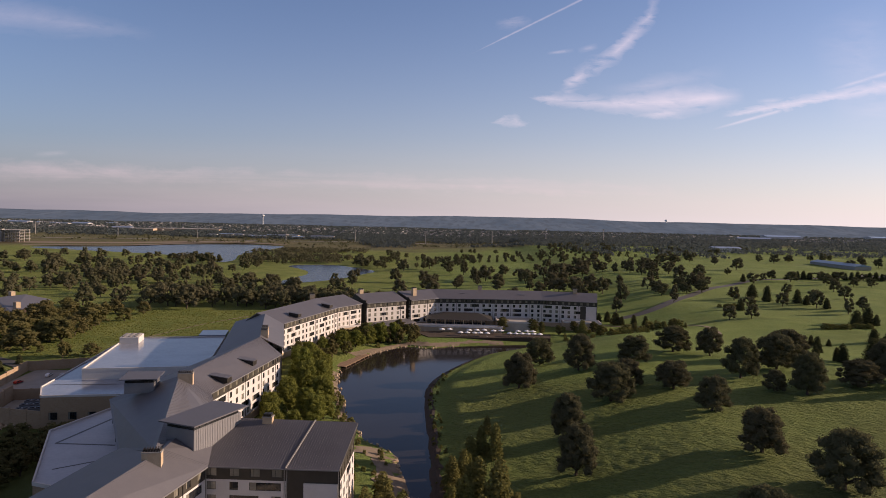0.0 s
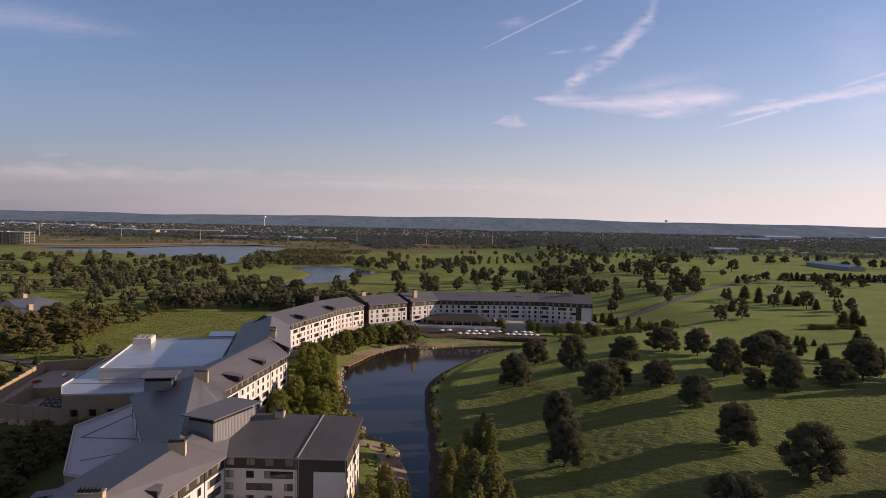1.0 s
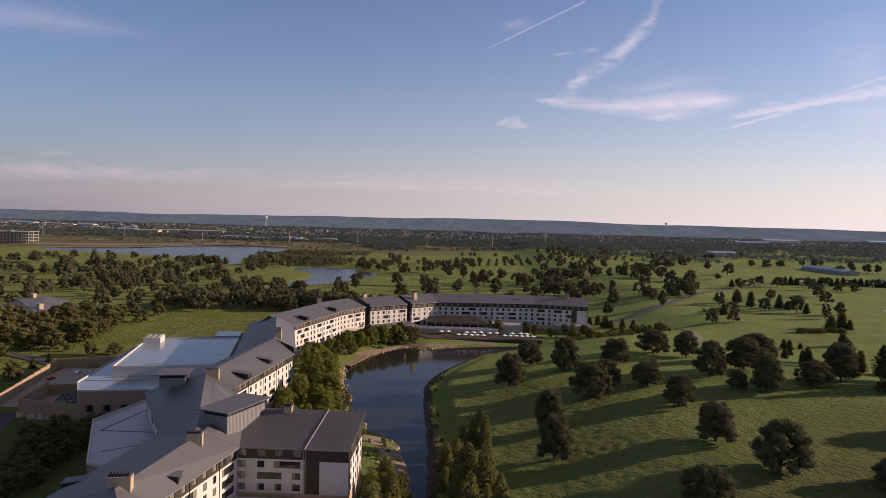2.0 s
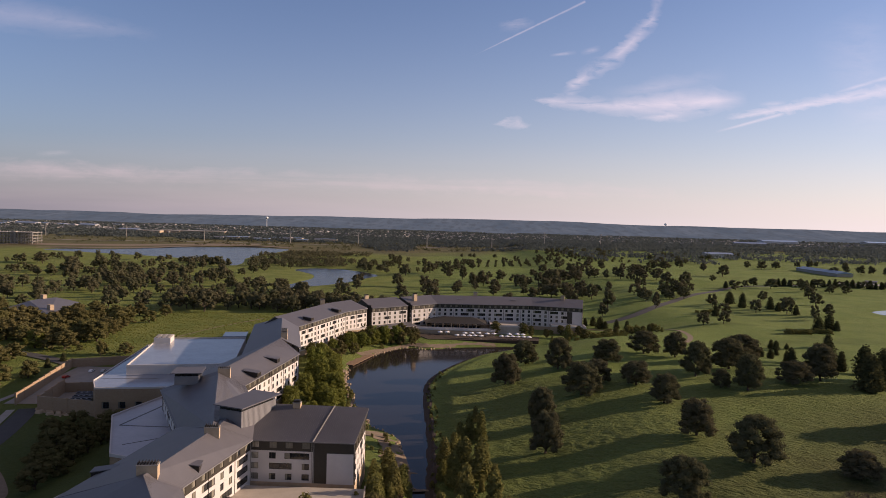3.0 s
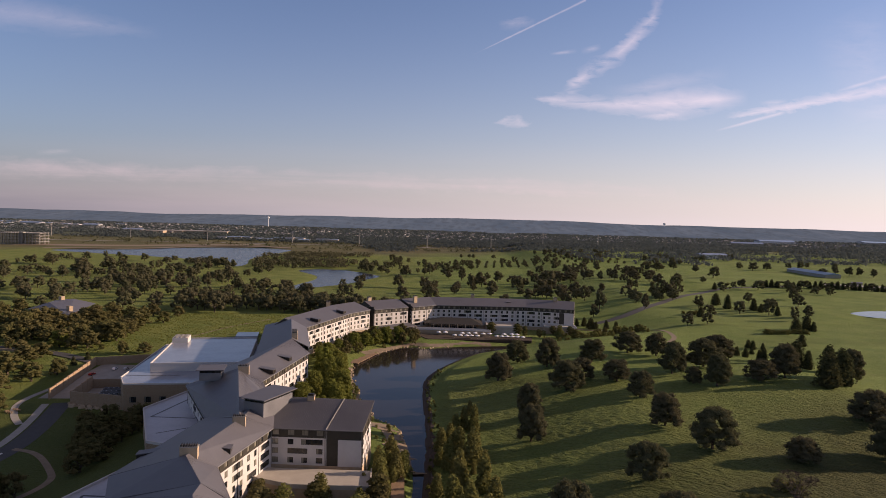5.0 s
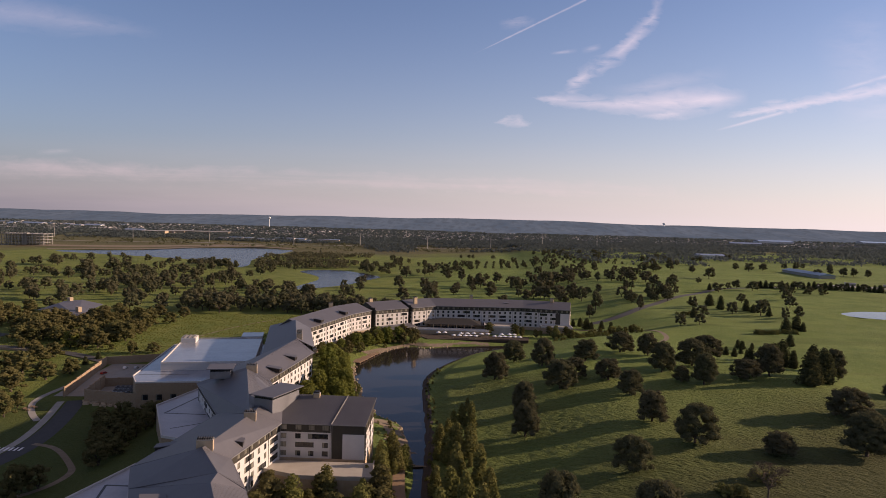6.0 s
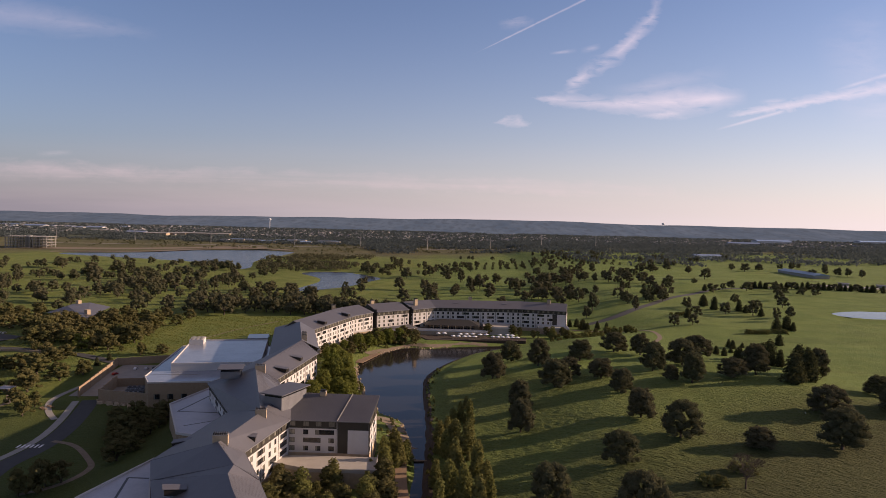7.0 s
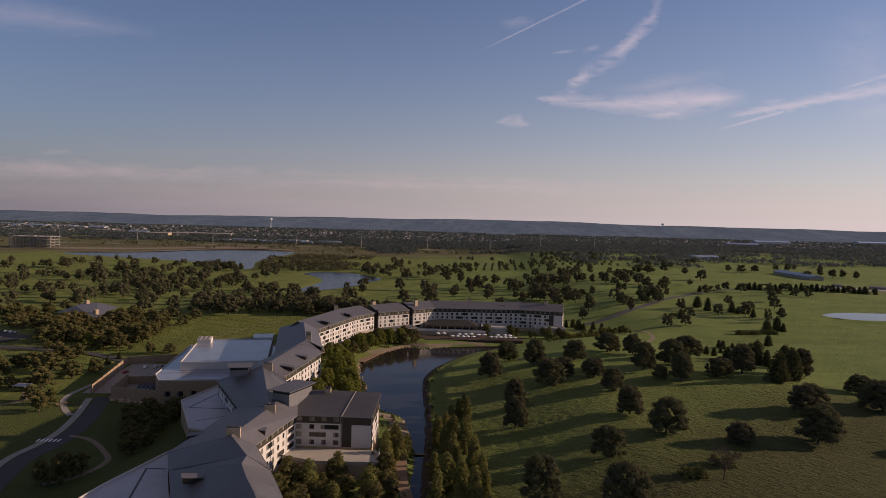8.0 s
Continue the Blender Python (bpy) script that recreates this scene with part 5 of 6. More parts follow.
def bench(x, y, turn):
    c = thing("picnic_bench", "dark wooden picnic bench on the lawn", "bench", "picnic benches", (x, y, float(terrain(x, y)) + 0.02))
    c.rotation_euler[2] = radians(turn)
    for name, a, d, e, g in (("tabletop", -0.4, 0.4, 0.7, 0.78), ("seat", -0.95, -0.65, 0.4, 0.46), ("seat", 0.65, 0.95, 0.4, 0.46)):
        b = Build()
        b.block((0, 0, 0), Vector((1, 0)), Vector((0, 1)), -1.0, 1.0, a, d, e, g)
        part(name, b, TIMBER, c)
    for i in (-0.7, 0.7):
        b = Build()
        b.block((0, 0, 0), Vector((1, 0)), Vector((0, 1)), i - 0.06, i + 0.06, -0.85, 0.85, 0, 0.4)
        part("leg", b, TIMBER, c)
        b = Build()
        b.block((0, 0, 0), Vector((1, 0)), Vector((0, 1)), i - 0.06, i + 0.06, -0.3, 0.3, 0.4, 0.7)
        part("leg", b, TIMBER, c)


for x, y, turn in ((-210, 244, 20), (-213, 246, 70), (-208.5, 248, 40), (-211, 249.5, 0)):
    bench(x, y, turn)


def low_wall(line, high, label):
    h = thing("low_wall", label, "wall")
    for p, q in zip(line, line[1:]):
        u, v, n = flat_frame(p, q)
        z = min(float(terrain(*p)), float(terrain(*q)))
        b = Build()
        b.block((p[0], p[1], 0), u, v, 0, n, -0.3, 0.3, z - 1.5, z + high)
        part("panel", b, BRICK, h)


low_wall([(-330, 363), (-308, 366), (-286, 363), (-268, 358)], 1.6, "long low dark brick wall beside the access road")
# dark and white panels at the end of the far wing
u, v, n = flat_frame((60, 486), (98, 478.5))
for a, c, e, g, mat, label in ((27.3, 31.2, 6, 18.4, DARK_WALL, "dark upright clad panel"), (31.2, 38.3, 8.4, 18.4, WHITE_WALL, "blank white end panel")):
    b = Build()
    b.block((60, 486, 0), u, -v, a, c, 0.02, 0.25, e, g)
    part("wall_panel", b, mat, FAR_WING, label)

# banks and paths
strip("bank", [(27, 406), (8, 375), (-4.4, 346.5), (-11.6, 320), (-12.4, 297), (-10.2, 268), (-6.6, 226), (-4.6, 190), (-3.2, 138), (-1.4, 90)], 3.6, EARTH, "bare brown earth bank of the lake", "bank", 0.22, 1.2, 0.45)
strip("bank", [(-30, 226), (-24, 218), (-20, 208), (-17, 196), (-15, 182), (-13, 168)], 13.0, DIRT, "brown stony spit with low brush", "bank", 0.12, 1.5, 0.6)
strip("bank", [(-38, 252), (-45, 266), (-49, 286), (-57, 306), (-62, 338)], 6.0, DIRT, "tan rocky slope above the lake", "bank", 0.15, 1.5, 0.7)
strip("path", [(-177, 197), (-165, 194), (-150, 178), (-140, 164), (-142, 150), (-156, 138)], 2.6, DIRT, "curving gravel footpath", "path", 0.1)
strip("path", [(-217, 290), (-219, 262), (-206, 240), (-193, 226)], 3.2, CONCRETE, "pale concrete footpath", "path", 0.12)
strip("bank", [(-58, 376), (-49, 391), (-39, 407), (-28, 417), (-18, 409.5), (0, 422), (30, 429)], 5.5, DIRT, "tan stony edge of the north shore", "bank", 0.14, 1.5, 0.6)
strip("path", [(-196, 418), (-189, 448), (-181, 476), (-160, 520)], 1.8, DIRT, "mown track across the meadow", "path", 0.1)
strip("path", [(-270, 230), (-232, 246), (-244, 268), (-262, 290)], 3.5, DIRT, "worn dirt track", "path", 0.1)


# ---- more trees: woods on the west, belts, scrub ----
WEST_TREES = [(-257, 312, 15, 11), (-276, 324, 11.4, 9), (-240, 276, 15, 9), (-214, 232, 13, 6.4), (-218, 248, 9.4, 4.4), (-236, 301, 12.6, 8.3),
              (-266, 340, 11.5, 10), (-216, 364, 10.6, 3.6), (-235, 375, 4.7, 2.3), (-315, 403, 5.3, 4.1), (-262, 380, 14, 7), (-286, 322, 9.2, 6.7),
              (-321, 424, 17, 10.8), (-319, 441, 17, 11.1), (-314, 451, 15.8, 8.6), (-322, 416, 16, 6.6), (-269, 404, 11.0, 10.0), (-247, 378, 13.3, 8.0),
              (-246, 401, 15, 9.0), (-239, 402, 15, 8.2), (-252, 453, 15.1, 9.8), (-294, 474, 16.0, 10.5), (-249, 463, 15.2, 9.1), (-255, 377, 10.4, 6.6),
              (-299, 399, 15, 7.1), (-217, 368, 8.5, 3.4), (-204, 371, 7.7, 5.2)]
plant(GREENS, -266, 378, 12.8, 7.4, "sunlit yellow-green tree by the park path", "west trees", 0.42)
for row in WEST_TREES:
    plant(GREENS_DARK, *row, "dull green tree by the park path", "west trees", 0.42)
for row in ((-234, 321, 8.7, 3.0), (-232, 336, 5.8, 2.6), (-231, 350, 5.4, 2.2)):
    plant(CONES, *row, "small dark conifer by the yard wall", "yard conifers", 0.21)


def scatter(count, box, keep, kinds, low, high, label, group, widen=0.5, gap=8.0, ratio=(0.45, 0.62)):
    """Trees strewn over a box where keep(x, y) allows, no two nearer than gap."""
    put, tries = [], 0
    while len(put) < count and tries < count * 40:
        tries += 1
        x, y = rnd.uniform(box[0], box[1]), rnd.uniform(box[2], box[3])
        if any((x - a) ** 2 + (y - c) ** 2 < gap * gap for a, c in put) or not keep(x, y):
            continue
        put.append((x, y))
        h = rnd.uniform(low, high)
        plant(kinds, x, y, h, h * rnd.uniform(*ratio), label, group, widen)


SHORE_BOXES = [(p.min(0) - 25, p.max(0) + 25) for p, _ in WATERS]


def dry(x, y, margin=6):
    if not any(lo[0] < x < hi[0] and lo[1] < y < hi[1] for lo, hi in SHORE_BOXES):
        return True
    return all(float(inside(p, np.array(x), np.array(y))) < -margin for p, _ in WATERS)


def clumped(x, y, scale, limit):
    return noise.noise(Vector((x / scale, y / scale, 3.7))) > limit


def grove(count, box, keep, low, high, label, gap, rows=()):
    """Far trees joined into one mesh."""
    put, tries = list(rows), 0
    while len(put) < count and tries < count * 40:
        tries += 1
        x, y = rnd.uniform(box[0], box[1]), rnd.uniform(box[2], box[3])
        if not any((x - a) ** 2 + (y - c) ** 2 < gap * gap for a, c, *_ in put) and keep(x, y):
            put.append((x, y, rnd.uniform(low, high)))
    corners, faces, k = [], [], 0
    for x, y, h in put:
        src = rnd.choice(FAR_OAKS)
        z, t, wide = float(terrain(x, y)), rnd.uniform(0, 6.28), h * rnd.uniform(0.9, 1.25)
        for c in src.children:
            n = len(c.data.vertices)
            v = np.empty(n * 3)
            c.data.vertices.foreach_get("co", v)
            v = v.reshape(-1, 3)
            v = np.stack([x + wide * (v[:, 0] * math.cos(t) - v[:, 1] * math.sin(t)), y + wide * (v[:, 0] * math.sin(t) + v[:, 1] * math.cos(t)), z - 0.1 + h * v[:, 2]], 1)
            corners.append(v)
            f = np.empty(len(c.data.polygons) * 4, int)
            c.data.polygons.foreach_get("vertices", f)
            faces.append(f.reshape(-1, 4) + k)
            k += n
    m = bpy.data.meshes.new("far_trees")
    m.from_pydata(np.concatenate(corners).tolist(), [], np.concatenate(faces).tolist())
    m.materials.append(OAK)
    m.update()
    return tagged(new("far_trees", m), label, "trees", kind="stuff")


golf = lambda x, y: dry(x, y) and clumped(x, y, 95, -0.12) and x < -y * 0.02 - 60 and not (-300 < x < -205 and 800 < y < 1060) and not (-380 < x < -305 and 462 < y < 556)
scatter(140, (-640, -120, 545, 900), golf, FAR_OAKS, 11, 18, "dark oak on the golf course", "golf oaks", gap=14)
grove(95, (-820, -120, 900, 1250), golf, 10, 17, "dark oaks at the far end of the golf course", 13)
scatter(46, (-250, -45, 535, 610), lambda x, y: dry(x, y) and y > 560 - (x + 250) * 0.03, FAR_OAKS, 13, 18, "dark oak in the belt behind the hotel", "belt oaks", gap=8)
grove(50, (-60, 260, 640, 1000), lambda x, y: clumped(x, y, 80, -0.02), 11, 18, "dark oaks strewn over the meadow", 12)
grove(95, (-150, 700, 1000, 1500), lambda x, y: dry(x, y) and clumped(x, y, 120, 0.02), 9, 16, "dark oaks strewn over the far meadow", 13)
grove(30, (150, 520, 560, 960), lambda x, y: dry(x, y) and clumped(x, y, 60, 0.28), 8, 13, "dark oaks in the open meadow", 12)
scatter(80, (-420, -240, 385, 525), lambda x, y: clumped(x, y, 40, -0.35) and not (-420 < x < -328 and y < 442) and not (-378 < x < -308 and 462 < y), GREENS_DARK, 8, 14, "dull green tree by the access road", "west trees", 0.42, gap=7.5)
for row in ((-154, 138, 11.3, 5.0), (-148, 140, 14.6, 5.0), (-145, 150, 10.3, 4.5), (-150, 148, 11.4, 4.5)):
    plant(GREENS_DARK, *row, "dark shaded tree by the curved path", "annex trees", 0.42)
scatter(40, (-175, -112, 120, 235), lambda x, y: x < -131 - (y > 200) * 4 and x > np.interp(y, [120, 158, 193, 235], [-126, -130, -150, -170]), GREENS_DARK, 6, 11, "dark shaded tree beside the annex", "annex trees", 0.42, gap=6.5)
scatter(24, (-300, -222, 250, 380), lambda x, y: clumped(x, y, 30, 0.05), GREENS_DARK, 6, 11, "dull green tree by the park path", "west trees", 0.42, gap=7)
scatter(30, (-3, 22, 95, 235), lambda x, y: x > -1 + 0.0 * y and x < 20 - (y - 95) * 0.05, PINELETS, 4, 10, "young feathery conifer on the lake bank", "bank trees", 0.2, 3.2, (0.24, 0.34))
scatter(26, (-60, -14, 84, 130), lambda x, y: x > -58 + (130 - y) * 0.3, YOUNG, 6, 12, "young feathery tree beside the hotel terrace", "terrace trees", 0.2, 4.0, (0.26, 0.36))
scatter(14, (-80, -40, 224, 350), lambda x, y: dry(x, y, 2.0) and x > -80 + (y - 224) * 0.02, GREENS, 7, 13, "sunlit yellow-green tree on the lake shore", "shore trees", 0.42, 4.2, (0.36, 0.5))
scatter(10, (28, 96, 440, 468), lambda x, y: dry(x, y, 3) and y > 449, YOUNG, 7, 11, "slender tree in front of the hotel", "terrace trees", 0.2, 5, (0.26, 0.36))
scatter(26, (-90, -50, 340, 430), lambda x, y: dry(x, y, 3) and x > np.interp(y, [340, 353, 420, 441], [-84, -84, -66, -54]), GREENS_DARK, 6, 12, "green tree between hotel and lake", "hotel trees", 0.42, 4.5, (0.36, 0.5))
scatter(18, (-66, -22, 404, 440), lambda x, y: dry(x, y, 3), GREENS_DARK, 6, 11, "green tree between hotel and lake", "hotel trees", 0.42, 5, (0.36, 0.5))
scatter(30, (-95, 120, 400, 470), lambda x, y: dry(x, y, 2) and (y < 432 and x < -30 or x > 62 and y < 466), BUSHES, 2.5, 5, "rounded shrub near the hotel", "hotel shrubs", 0.5, 4)
scatter(80, (-12, 6, 96, 345), lambda x, y: dry(x, y, 0.8) and not dry(x, y, 5), BUSHES, 0.7, 2.0, "low brown shrub on the lake bank", "bank shrubs", 0.5, 1.8)
scatter(14, (-25, -13, 120, 184), lambda x, y: dry(x, y, 1.5), PINELETS, 6, 12, "slender tree between hotel and lake", "hotel trees", 0.2, 3.5, (0.26, 0.38))
scatter(22, (97, 150, 438, 474), lambda x, y: y > 440 + (x - 97) * 0.1, YOUNG + BUSHES, 3, 7, "small tree at the edge of the lawn", "lawn trees", 0.3, 4, (0.35, 0.5))
scatter(24, (-34, -12, 176, 228), lambda x, y: dry(x, y, 0.5), BUSHES, 1.0, 2.6, "low shrub on the stony spit", "spit shrubs", 0.5, 3)
scatter(26, (-60, -38, 238, 350), lambda x, y: dry(x, y, 0.5) and not dry(x, y, 6), BUSHES, 1.5, 3, "low shrub on the lake shore", "shore shrubs", 0.5, 3)
for x, y in ((236, 438), (243, 440), (250, 441), (257, 443), (264, 445), (92, 118), (107, 131), (205, 528), (214, 530)):
    for k in range(4):
        plant(BUSHES, x + rnd.uniform(-4, 4), y + rnd.uniform(-3, 3), rnd.uniform(2.6, 4.2), rnd.uniform(2.2, 3.2), "low dark thicket in the meadow", "meadow thickets", 0.5)

# small planted saplings in rows
grove(72, (0, 1, 0, 1), lambda x, y: False, 6, 7, "small young trees in planted rows", 1, [(-40 + i * 15 + j * 4, 1150 + j * 70 + i * 1.5, 6.5) for j in range(3) for i in range(24)])


# ---- the far country ----
def woods(name, count, box, keep, tall, size, mat, label, seed, quads=7):
    rng = np.random.default_rng(seed)
    x, y = rng.uniform(box[0], box[1], count * 3), rng.uniform(box[2], box[3], count * 3)
    good = np.array([keep(a, c) for a, c in zip(x, y)])
    x, y = x[good][:count], y[good][:count]
    n = len(x)
    h = tall * rng.uniform(0.6, 1.25, n)
    z = terrain(x, y)
    p = np.stack([np.repeat(x, quads), np.repeat(y, quads), np.repeat(z, quads)], 1)
    d = rng.normal(0, 1, (n * quads, 3))
    d[:, 2] = np.abs(d[:, 2])
    d /= np.linalg.norm(d, axis=1)[:, None]
    p = p + d * np.repeat(h, quads)[:, None] * np.array([0.55, 0.55, 0.62]) + np.array([0, 0, 0.22 * tall])
    return tagged(new(name, leaf_mesh(name, p, d, size, mat, seed)), label, "woodland", kind="stuff")


land = lambda x, y: dry(x, y, 12)
woods("far_woods", 15000, (-1900, 1700, 1700, 2600), lambda x, y: land(x, y) and abs(x) < y * 0.8 and not (x < -300 and y < 2020) and clumped(x, y, 160, -0.36 + 0.42 * (y < 1950)), 9, 3.6, HAZY_WOODLAND, "dense dark woods on the plain", 81)
woods("far_woods", 21000, (-2800, 2600, 2600, 3650), lambda x, y: abs(x) < y * 0.8 and clumped(x, y, 220, -0.42), 9, 4.8, HAZY_WOODLAND, "distant woods on the plain", 82, 5)
woods("far_woods", 4200, (80, 1600, 1180, 2050), lambda x, y: x > 250 + (y - 1200) * -0.2 and clumped(x, y, 110, 0.02 - 0.25 * (y > 1600)), 11, 3.2, HAZY_WOODLAND, "dark woods beyond the meadows", 83, 8)
woods("far_woods", 420, (-1300, 300, 1690, 2030), lambda x, y: land(x, y) and clumped(x, y, 60, 0.05), 8, 2.6, OAK, "scattered dark trees beside the lake road", 86, 9)
woods("far_woods", 700, (-480, -200, 1130, 1500), lambda x, y: land(x, y) and clumped(x, y, 70, -0.1), 10, 3.0, OAK, "dark woods between the waters", 84)


def far_houses(count, box, seed, mats):
    rng = random.Random(seed)
    for mat, share in mats:
        b = Build()
        for _ in range(int(count * share)):
            x, y = rng.uniform(box[0], box[1]), rng.uniform(box[2], box[3])
            if abs(x) > y * 0.8:
                continue
            z, l, d, h = float(terrain(x, y)), rng.uniform(4, 7), rng.uniform(3, 5), rng.uniform(3, 4.5)
            t = rng.uniform(0, 3.14)
            u, v = Vector((math.cos(t), math.sin(t))), Vector((-math.sin(t), math.cos(t)))
            at = lambda p, q, r: (x + u.x * p + v.x * q, y + u.y * p + v.y * q, z + r)
            k = len(b.v)
            b.v += [at(-l, -d, 0), at(l, -d, 0), at(l, d, 0), at(-l, d, 0), at(-l, -d, h), at(l, -d, h), at(l, d, h), at(-l, d, h), at(-l, 0, h + 3.5), at(l, 0, h + 3.5)]
            b.f += [tuple(k + i for i in f) for f in ((0, 1, 5, 4), (1, 2, 6, 9, 5), (2, 3, 7, 6), (3, 0, 4, 8, 7), (4, 5, 9, 8), (6, 7, 8, 9))]
        tagged(new("far_houses", b.mesh("far_houses", mat)), "distant suburban houses among trees", "houses", kind="stuff")


far_houses(3000, (-2300, 2000, 2450, 3520), 91, ((GREY_WALL, 0.6), (CONCRETE, 0.34), (WHITE_WALL, 0.07)))


def shed(x, y, l, d, h, turn, roof, wall, label, rise=3.0):
    s = thing("warehouse", label, "building", "far buildings", at=(x, y, float(terrain(x, y)) - 0.3))
    s.rotation_euler[2] = radians(turn)
    b = Build()
    b.block((0, 0, 0), Vector((1, 0)), Vector((0, 1)), -l / 2, l / 2, -d / 2, d / 2, 0, h)
    part("wall", b, wall, s)
    b = Build()
    b.prism([(-l / 2 - 1, -d / 2 - 1, h), (-l / 2 - 1, d / 2 + 1, h), (-l / 2 - 1, 0, h + rise)], (l + 2, 0, 0))
    part("roof", b, roof, s)


BLUE_ROOF = plain("blue_metal_roof", (0.16, 0.24, 0.34), (0.20, 0.28, 0.38), 0.05, 0.5, 0.2)
shed(568, 1030, 112, 24, 5, 93, BLUE_ROOF, CONCRETE, "long low shed with a blue-grey metal roof")
strip("parking", [(495, 856), (560, 828), (640, 800)], 30, CONCRETE, "pale concrete yard beside the long shed", "yard", 0.1)
for x, y, wide in ((585, 838, 20), (612, 826, 16), (540, 858, 12), (630, 838, 24)):
    shed(x, y, wide, 9, 3.5, -20, METAL_ROOF, CONCRETE, "small low store in the concrete yard", 1.0)
shed(560, 1450, 60, 26, 9, 5, MEMBRANE, WHITE_WALL, "white-roofed farm shed beyond the meadow")
shed(1420, 3050, 160, 60, 16, 4, MEMBRANE, WHITE_WALL, "large white warehouse far out among woods", 5)
shed(1150, 2700, 120, 40, 10, -10, MEMBRANE, CONCRETE, "pale low warehouse far out among woods", 5)
shops = random.Random(41)
for k in range(11):
    shed(-760 + k * 34 + shops.uniform(-6, 6), 2120 + shops.uniform(-60, 70), shops.uniform(22, 52), shops.uniform(20, 34), shops.uniform(6, 10), shops.uniform(-6, 10),
         MEMBRANE if k % 3 else METAL_ROOF, (WHITE_WALL, STONE, CONCRETE)[k % 3], "pale flat shop building beyond the lake", 1.2)
for k in range(5):
    shed(-1150 + k * 60, 2480 + shops.uniform(-40, 40), shops.uniform(50, 90), 40, 9, shops.uniform(-5, 8), CONCRETE, STONE, "long tan store building on the plain", 2.0)
for k in range(9):
    shed(-2350 + k * 95, 2920 + shops.uniform(-120, 160), shops.uniform(24, 55), 30, 8, shops.uniform(-8, 8), MEMBRANE, WHITE_WALL, "white warehouse among trees on the plain", 2.0)
shed(-1250, 2500, 70, 36, 9, 8, MEMBRANE, CONCRETE, "large pale store building on the plain", 4)
shed(-1900, 2900, 90, 40, 10, 0, MEMBRANE, WHITE_WALL, "large white warehouse on the plain", 4)
shed(-1600, 2850, 70, 40, 10, 0, MEMBRANE, WHITE_WALL, "large white warehouse on the plain", 4)
shed(2250, 3450, 420, 80, 14, -4, MEMBRANE, WHITE_WALL, "very long white warehouse on the plain", 4)

con = thing("unfinished_building", "concrete building frame under construction", "building", at=(-1068, 1575, -5))
for k in range(5):
    b = Build()
    b.block((0, 0, 0), Vector((1, 0.12)), Vector((-0.12, 1)), -55, 45, -25, 25, k * 7.0, k * 7.0 + 0.9)
    part("slab", b, CONCRETE, con)
for i in range(13):
    for j in range(3):
        b = Build()
        b.block((0, 0, 0), Vector((1, 0.12)), Vector((-0.12, 1)), -54 + i * 8, -52.7 + i * 8, -24 + j * 23, -22.4 + j * 23, 0, 30)
        part("column", b, CONCRETE, con)
for i in (4,):
    b = Build()
    b.block((0, 0, 0), Vector((1, 0.12)), Vector((-0.12, 1)), -54 + i * 12, -44 + i * 12, -20, -8, 0, 31)
    part("core_wall", b, CONCRETE, con)


def water_tower(x, y, h, r):
    s = thing("water_tower", "pale water tower far away on the plain", "water tower", "water towers", (x, y, float(terrain(x, y))))
    b = Build()
    limb(b, (0, 0, -2), (0, 0, h), r * 0.25, r * 0.2, 10)
    part("stem", b, CANVAS, s)
    b = Build()
    for z0, z1, r0, r1 in ((h - r * 0.5, h, 0.4, 1), (h, h + r * 0.5, 1, 1), (h + r * 0.5, h + r * 0.9, 1, 0.3)):
        limb(b, (0, 0, z0), (0, 0, z1), r * r0, r * r1, 14)
    part("tank", b, CANVAS, s)


water_tower(-1000, 3440, 52, 8)
water_tower(1390, 4640, 16, 11)


def pylon(x, y, h):
    s = thing("power_pylon", "slim grey power pylon", "pylon", "power pylons", (x, y, float(terrain(x, y))))
    b = Build()
    limb(b, (0, 0, -1), (0, 0, h), 1.3, 0.7, 6)
    part("mast", b, CONCRETE, s)
    for z in (0.78, 0.88, 0.97):
        b = Build()
        b.block((0, 0, z * h), Vector((1, 0)), Vector((0, 1)), -4, 4, -0.4, 0.4, -0.4, 0.4)
        part("arm", b, CONCRETE, s)


for i, x in enumerate((-1270, -1020, -760, -500, -300, -95, 90, 240, 390)):
    pylon(x, 2010 + 20 * math.sin(i * 2) - i * 18, 38)

strip("road", [(-1250, 1760), (-900, 1840), (-600, 1930), (-420, 1930), (-100, 1960), (400, 1900), (900, 1880)], 14, CONCRETE, "pale distant highway", "road", 0.6, 20)
strip("bank", [(-1080, 1560), (-900, 1600), (-700, 1760), (-540, 1850)], 70, DIRT, "bare sandy building ground by the lake", "bank", 0.3, 20)
strip("bank", [(-940, 1440), (-760, 1520), (-700, 1670), (-550, 1760), (-440, 1715)], 34, DIRT, "brown dry lake shore", "bank", 0.3, 12)


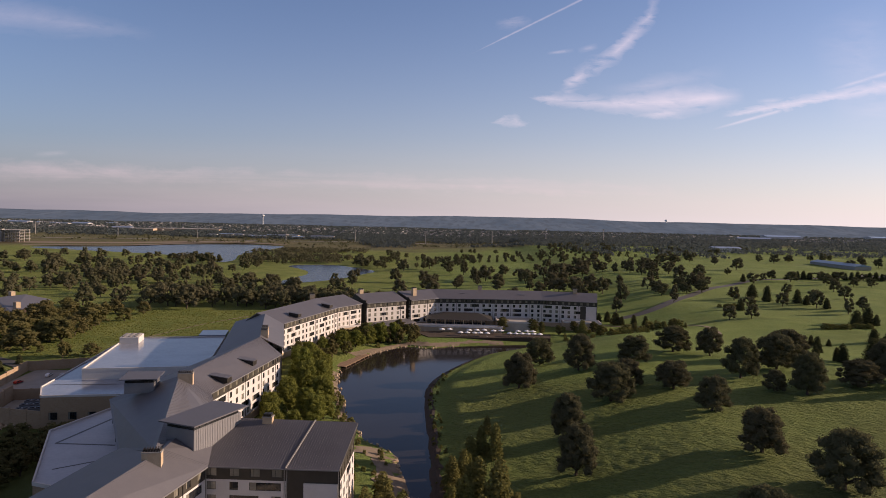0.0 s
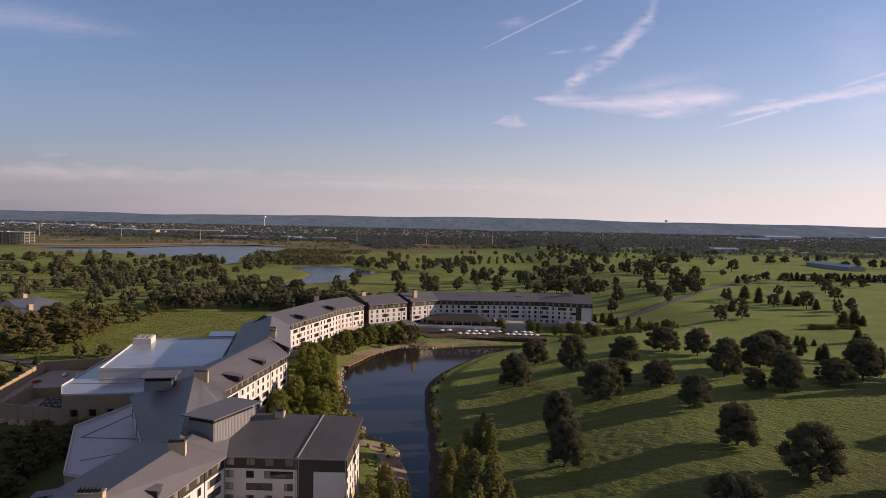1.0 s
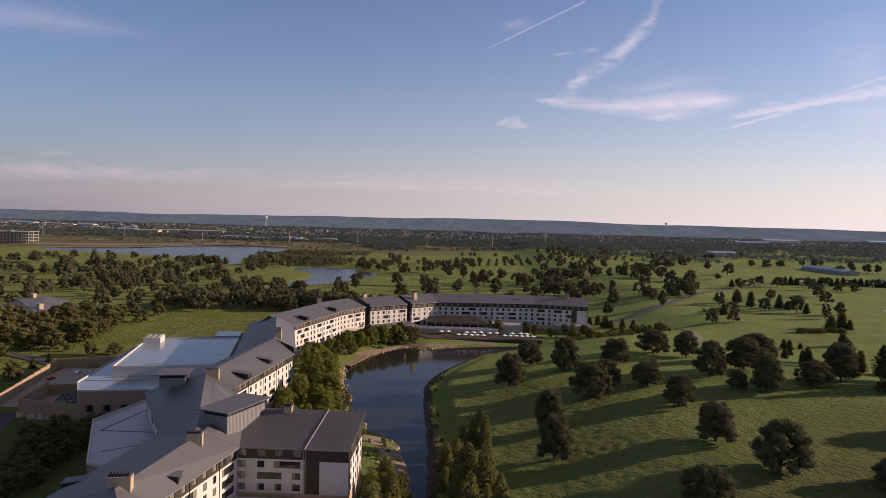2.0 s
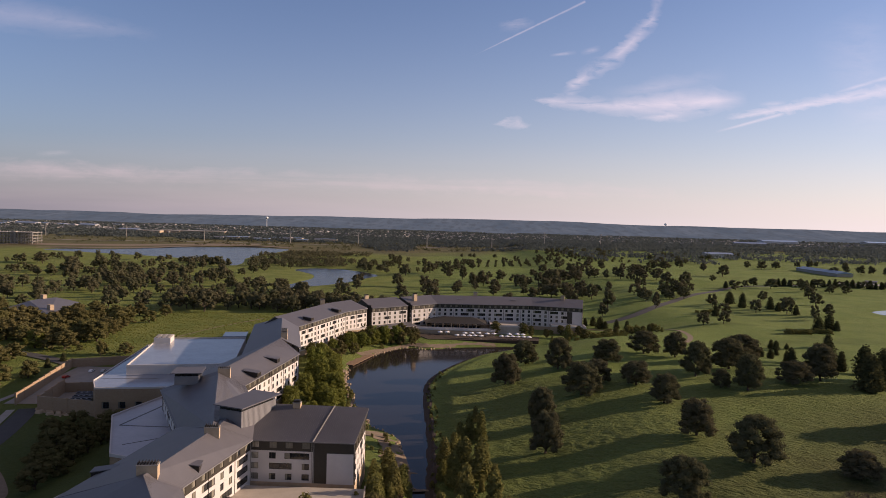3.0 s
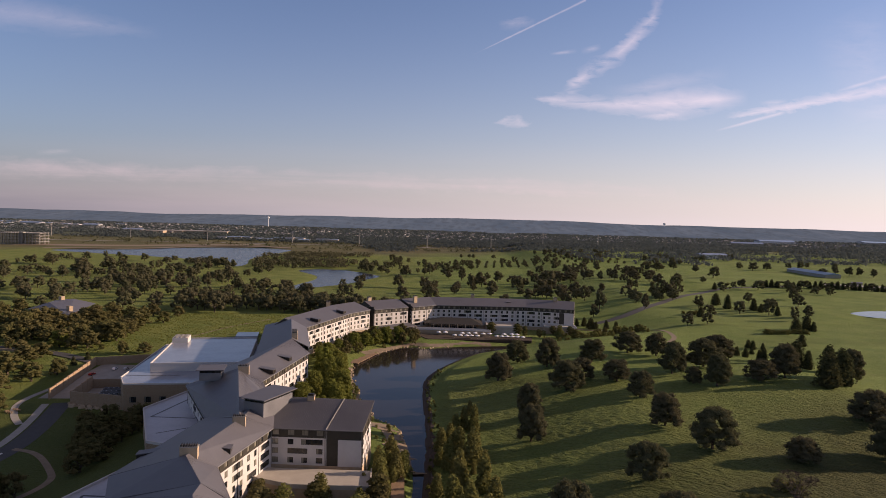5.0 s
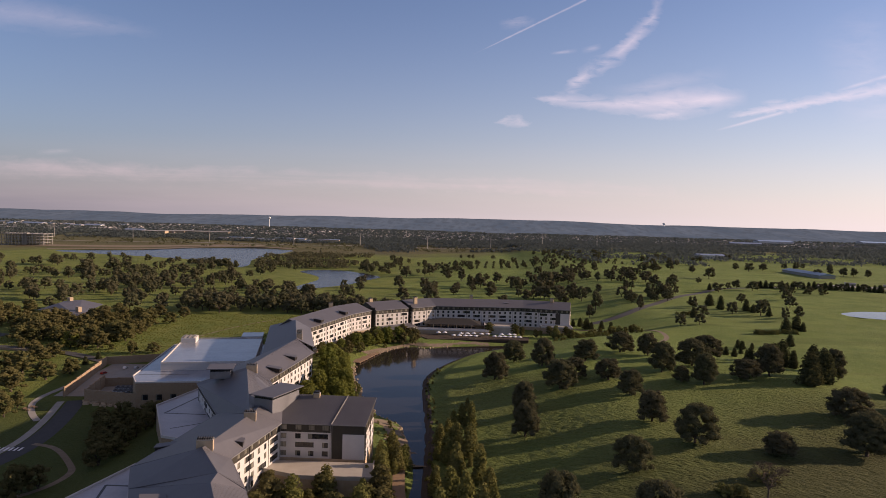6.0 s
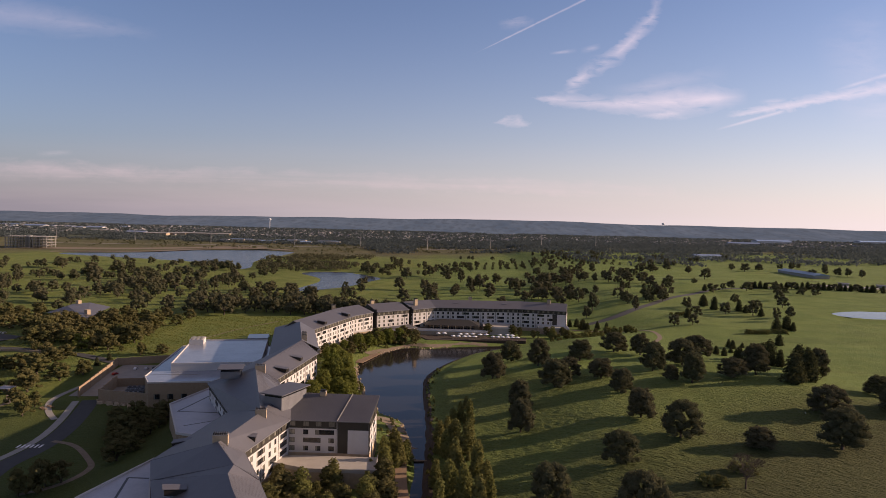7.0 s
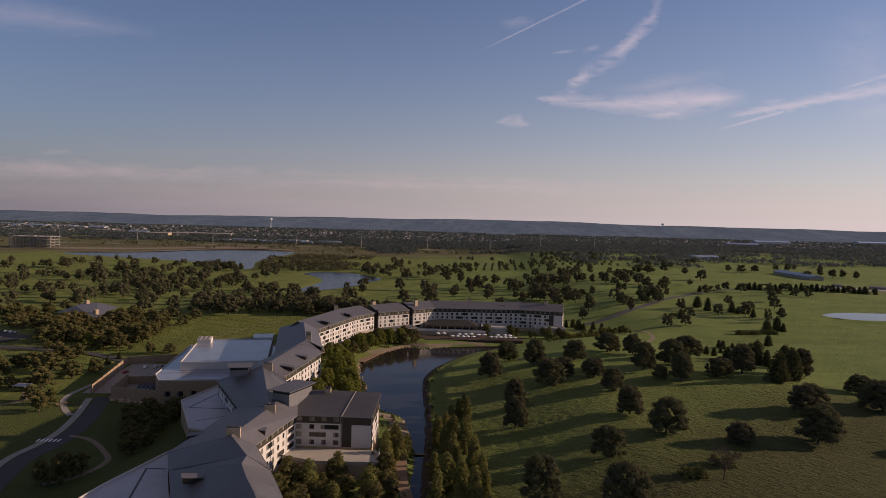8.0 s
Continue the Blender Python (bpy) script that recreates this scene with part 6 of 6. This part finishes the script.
# ---- backdrop of hills ----
def hill_material():
    m, n = material("hazed_far_hills")
    p = n.scaled(n.pos, 1, 0.3, 0)
    a, c, g = n.noise(p, 0.005, 6, 0.65), n.noise(n.scaled(n.pos, 1, 0.35, 0), 0.05, 3, 0.7), n.noise(n.scaled(n.pos, 1, 0.3, 0), 0.022, 4, 0.7)
    # haze is painted on: blue-grey tones, lifted by the emission below
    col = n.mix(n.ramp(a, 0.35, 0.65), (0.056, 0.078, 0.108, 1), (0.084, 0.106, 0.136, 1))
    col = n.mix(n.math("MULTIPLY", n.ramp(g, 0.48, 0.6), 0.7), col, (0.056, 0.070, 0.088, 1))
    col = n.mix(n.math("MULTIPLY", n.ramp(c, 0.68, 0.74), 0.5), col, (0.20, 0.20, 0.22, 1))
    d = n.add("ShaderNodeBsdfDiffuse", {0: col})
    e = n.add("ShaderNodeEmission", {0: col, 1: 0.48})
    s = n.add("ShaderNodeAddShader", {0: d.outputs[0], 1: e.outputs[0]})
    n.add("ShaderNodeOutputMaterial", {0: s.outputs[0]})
    return m


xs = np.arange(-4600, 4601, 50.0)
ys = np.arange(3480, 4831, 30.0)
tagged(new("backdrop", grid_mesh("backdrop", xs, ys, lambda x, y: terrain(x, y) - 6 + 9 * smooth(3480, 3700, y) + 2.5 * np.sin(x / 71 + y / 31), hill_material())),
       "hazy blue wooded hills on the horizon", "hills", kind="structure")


# ---- stones along the shore ----
rng = np.random.default_rng(7)
b = Build()
shore = rounded(LAKE)
for p, q in zip(shore, np.roll(shore, -1, 0)):
    if p[1] < 190 or p[0] > -15 and p[1] < 412 or p[0] > 0:
        continue
    n = max(1, int(np.hypot(*(q - p)) / 1.6))
    for i in range(n):
        c = p + (q - p) * (i / n) + rng.normal(0, 0.9, 2)
        s = rng.uniform(0.25, 0.75)
        t = rng.uniform(0, 3)
        ring = [(c[0] + s * (1 + rng.uniform(-.3, .3)) * math.cos(t + a), c[1] + s * (1 + rng.uniform(-.3, .3)) * math.sin(t + a), 0.0) for a in np.arange(0, 6.2, 1.26)]
        k = len(b.v)
        b.v += ring + [(x * 0.7 + c[0] * 0.3, y * 0.7 + c[1] * 0.3, s * 0.8 + 0.2) for x, y, _ in ring]
        m = len(ring)
        b.f += [tuple(range(k + m, k + 2 * m))] + [(k + j, k + (j + 1) % m, k + m + (j + 1) % m, k + m + j) for j in range(m)]
for _ in range(60):
    c = np.array([rng.uniform(-192, -166), 0.0])
    c[1] = 252 - (c[0] + 160) * 0.30 + rng.normal(0, 2.0)
    s, t, g = rng.uniform(0.4, 1.5), rng.uniform(0, 3), float(terrain(*c))
    ring = [(c[0] + s * (1 + rng.uniform(-.3, .3)) * math.cos(t + a), c[1] + s * (1 + rng.uniform(-.3, .3)) * math.sin(t + a), g - 0.2) for a in np.arange(0, 6.2, 1.26)]
    k, m = len(b.v), len(ring)
    b.v += ring + [(x * 0.7 + c[0] * 0.3, y * 0.7 + c[1] * 0.3, g + s * 0.8) for x, y, _ in ring]
    b.f += [tuple(range(k + m, k + 2 * m))] + [(k + j, k + (j + 1) % m, k + m + (j + 1) % m, k + m + j) for j in range(m)]
tagged(new("shore_stones", b.mesh("shore_stones", STONE)), "tan boulders lining the lake shore", "stones", kind="stuff")


# ---- rough grass ----
def tufts(count, box, keep, size, label, seed):
    """Tussocks of rough grass: small upright blades in ragged rows."""
    rng = np.random.default_rng(seed)
    x, y = rng.uniform(box[0], box[1], count * 4), rng.uniform(box[2], box[3], count * 4)
    wave = np.sin(y * 0.75 - x * 0.5 + 2.2 * np.sin(x / 31) + 1.7 * np.sin(y / 23)) + rng.normal(0, 1.3, len(x))
    good = keep(x, y) & (wave > 0.2) & (inside(WATERS[0][0], x, y) < -5 - 3 * np.sin(x + y))
    x, y = x[good][:count], y[good][:count]
    p = np.stack([x, y, terrain(x, y) + 0.12], 1)
    a = rng.uniform(0, 2 * math.pi, len(x))
    d = np.stack([np.cos(a), np.sin(a), np.full(len(x), 0.5)], 1)
    tagged(new("rough_grass", leaf_mesh("rough_grass", p, d, size, TUFT, seed)), label, "grass", kind="stuff")


TUFT = leaf_material("grass_blades", (0.115, 0.138, 0.028), (0.190, 0.196, 0.050), (0.17, 0.16, 0.05))
tufts(15000, (-330, -105, 365, 545), lambda x, y: x < np.interp(y, [365, 545], [-118, -105]), 0.6, "tall weedy grass on the western meadow", 103)
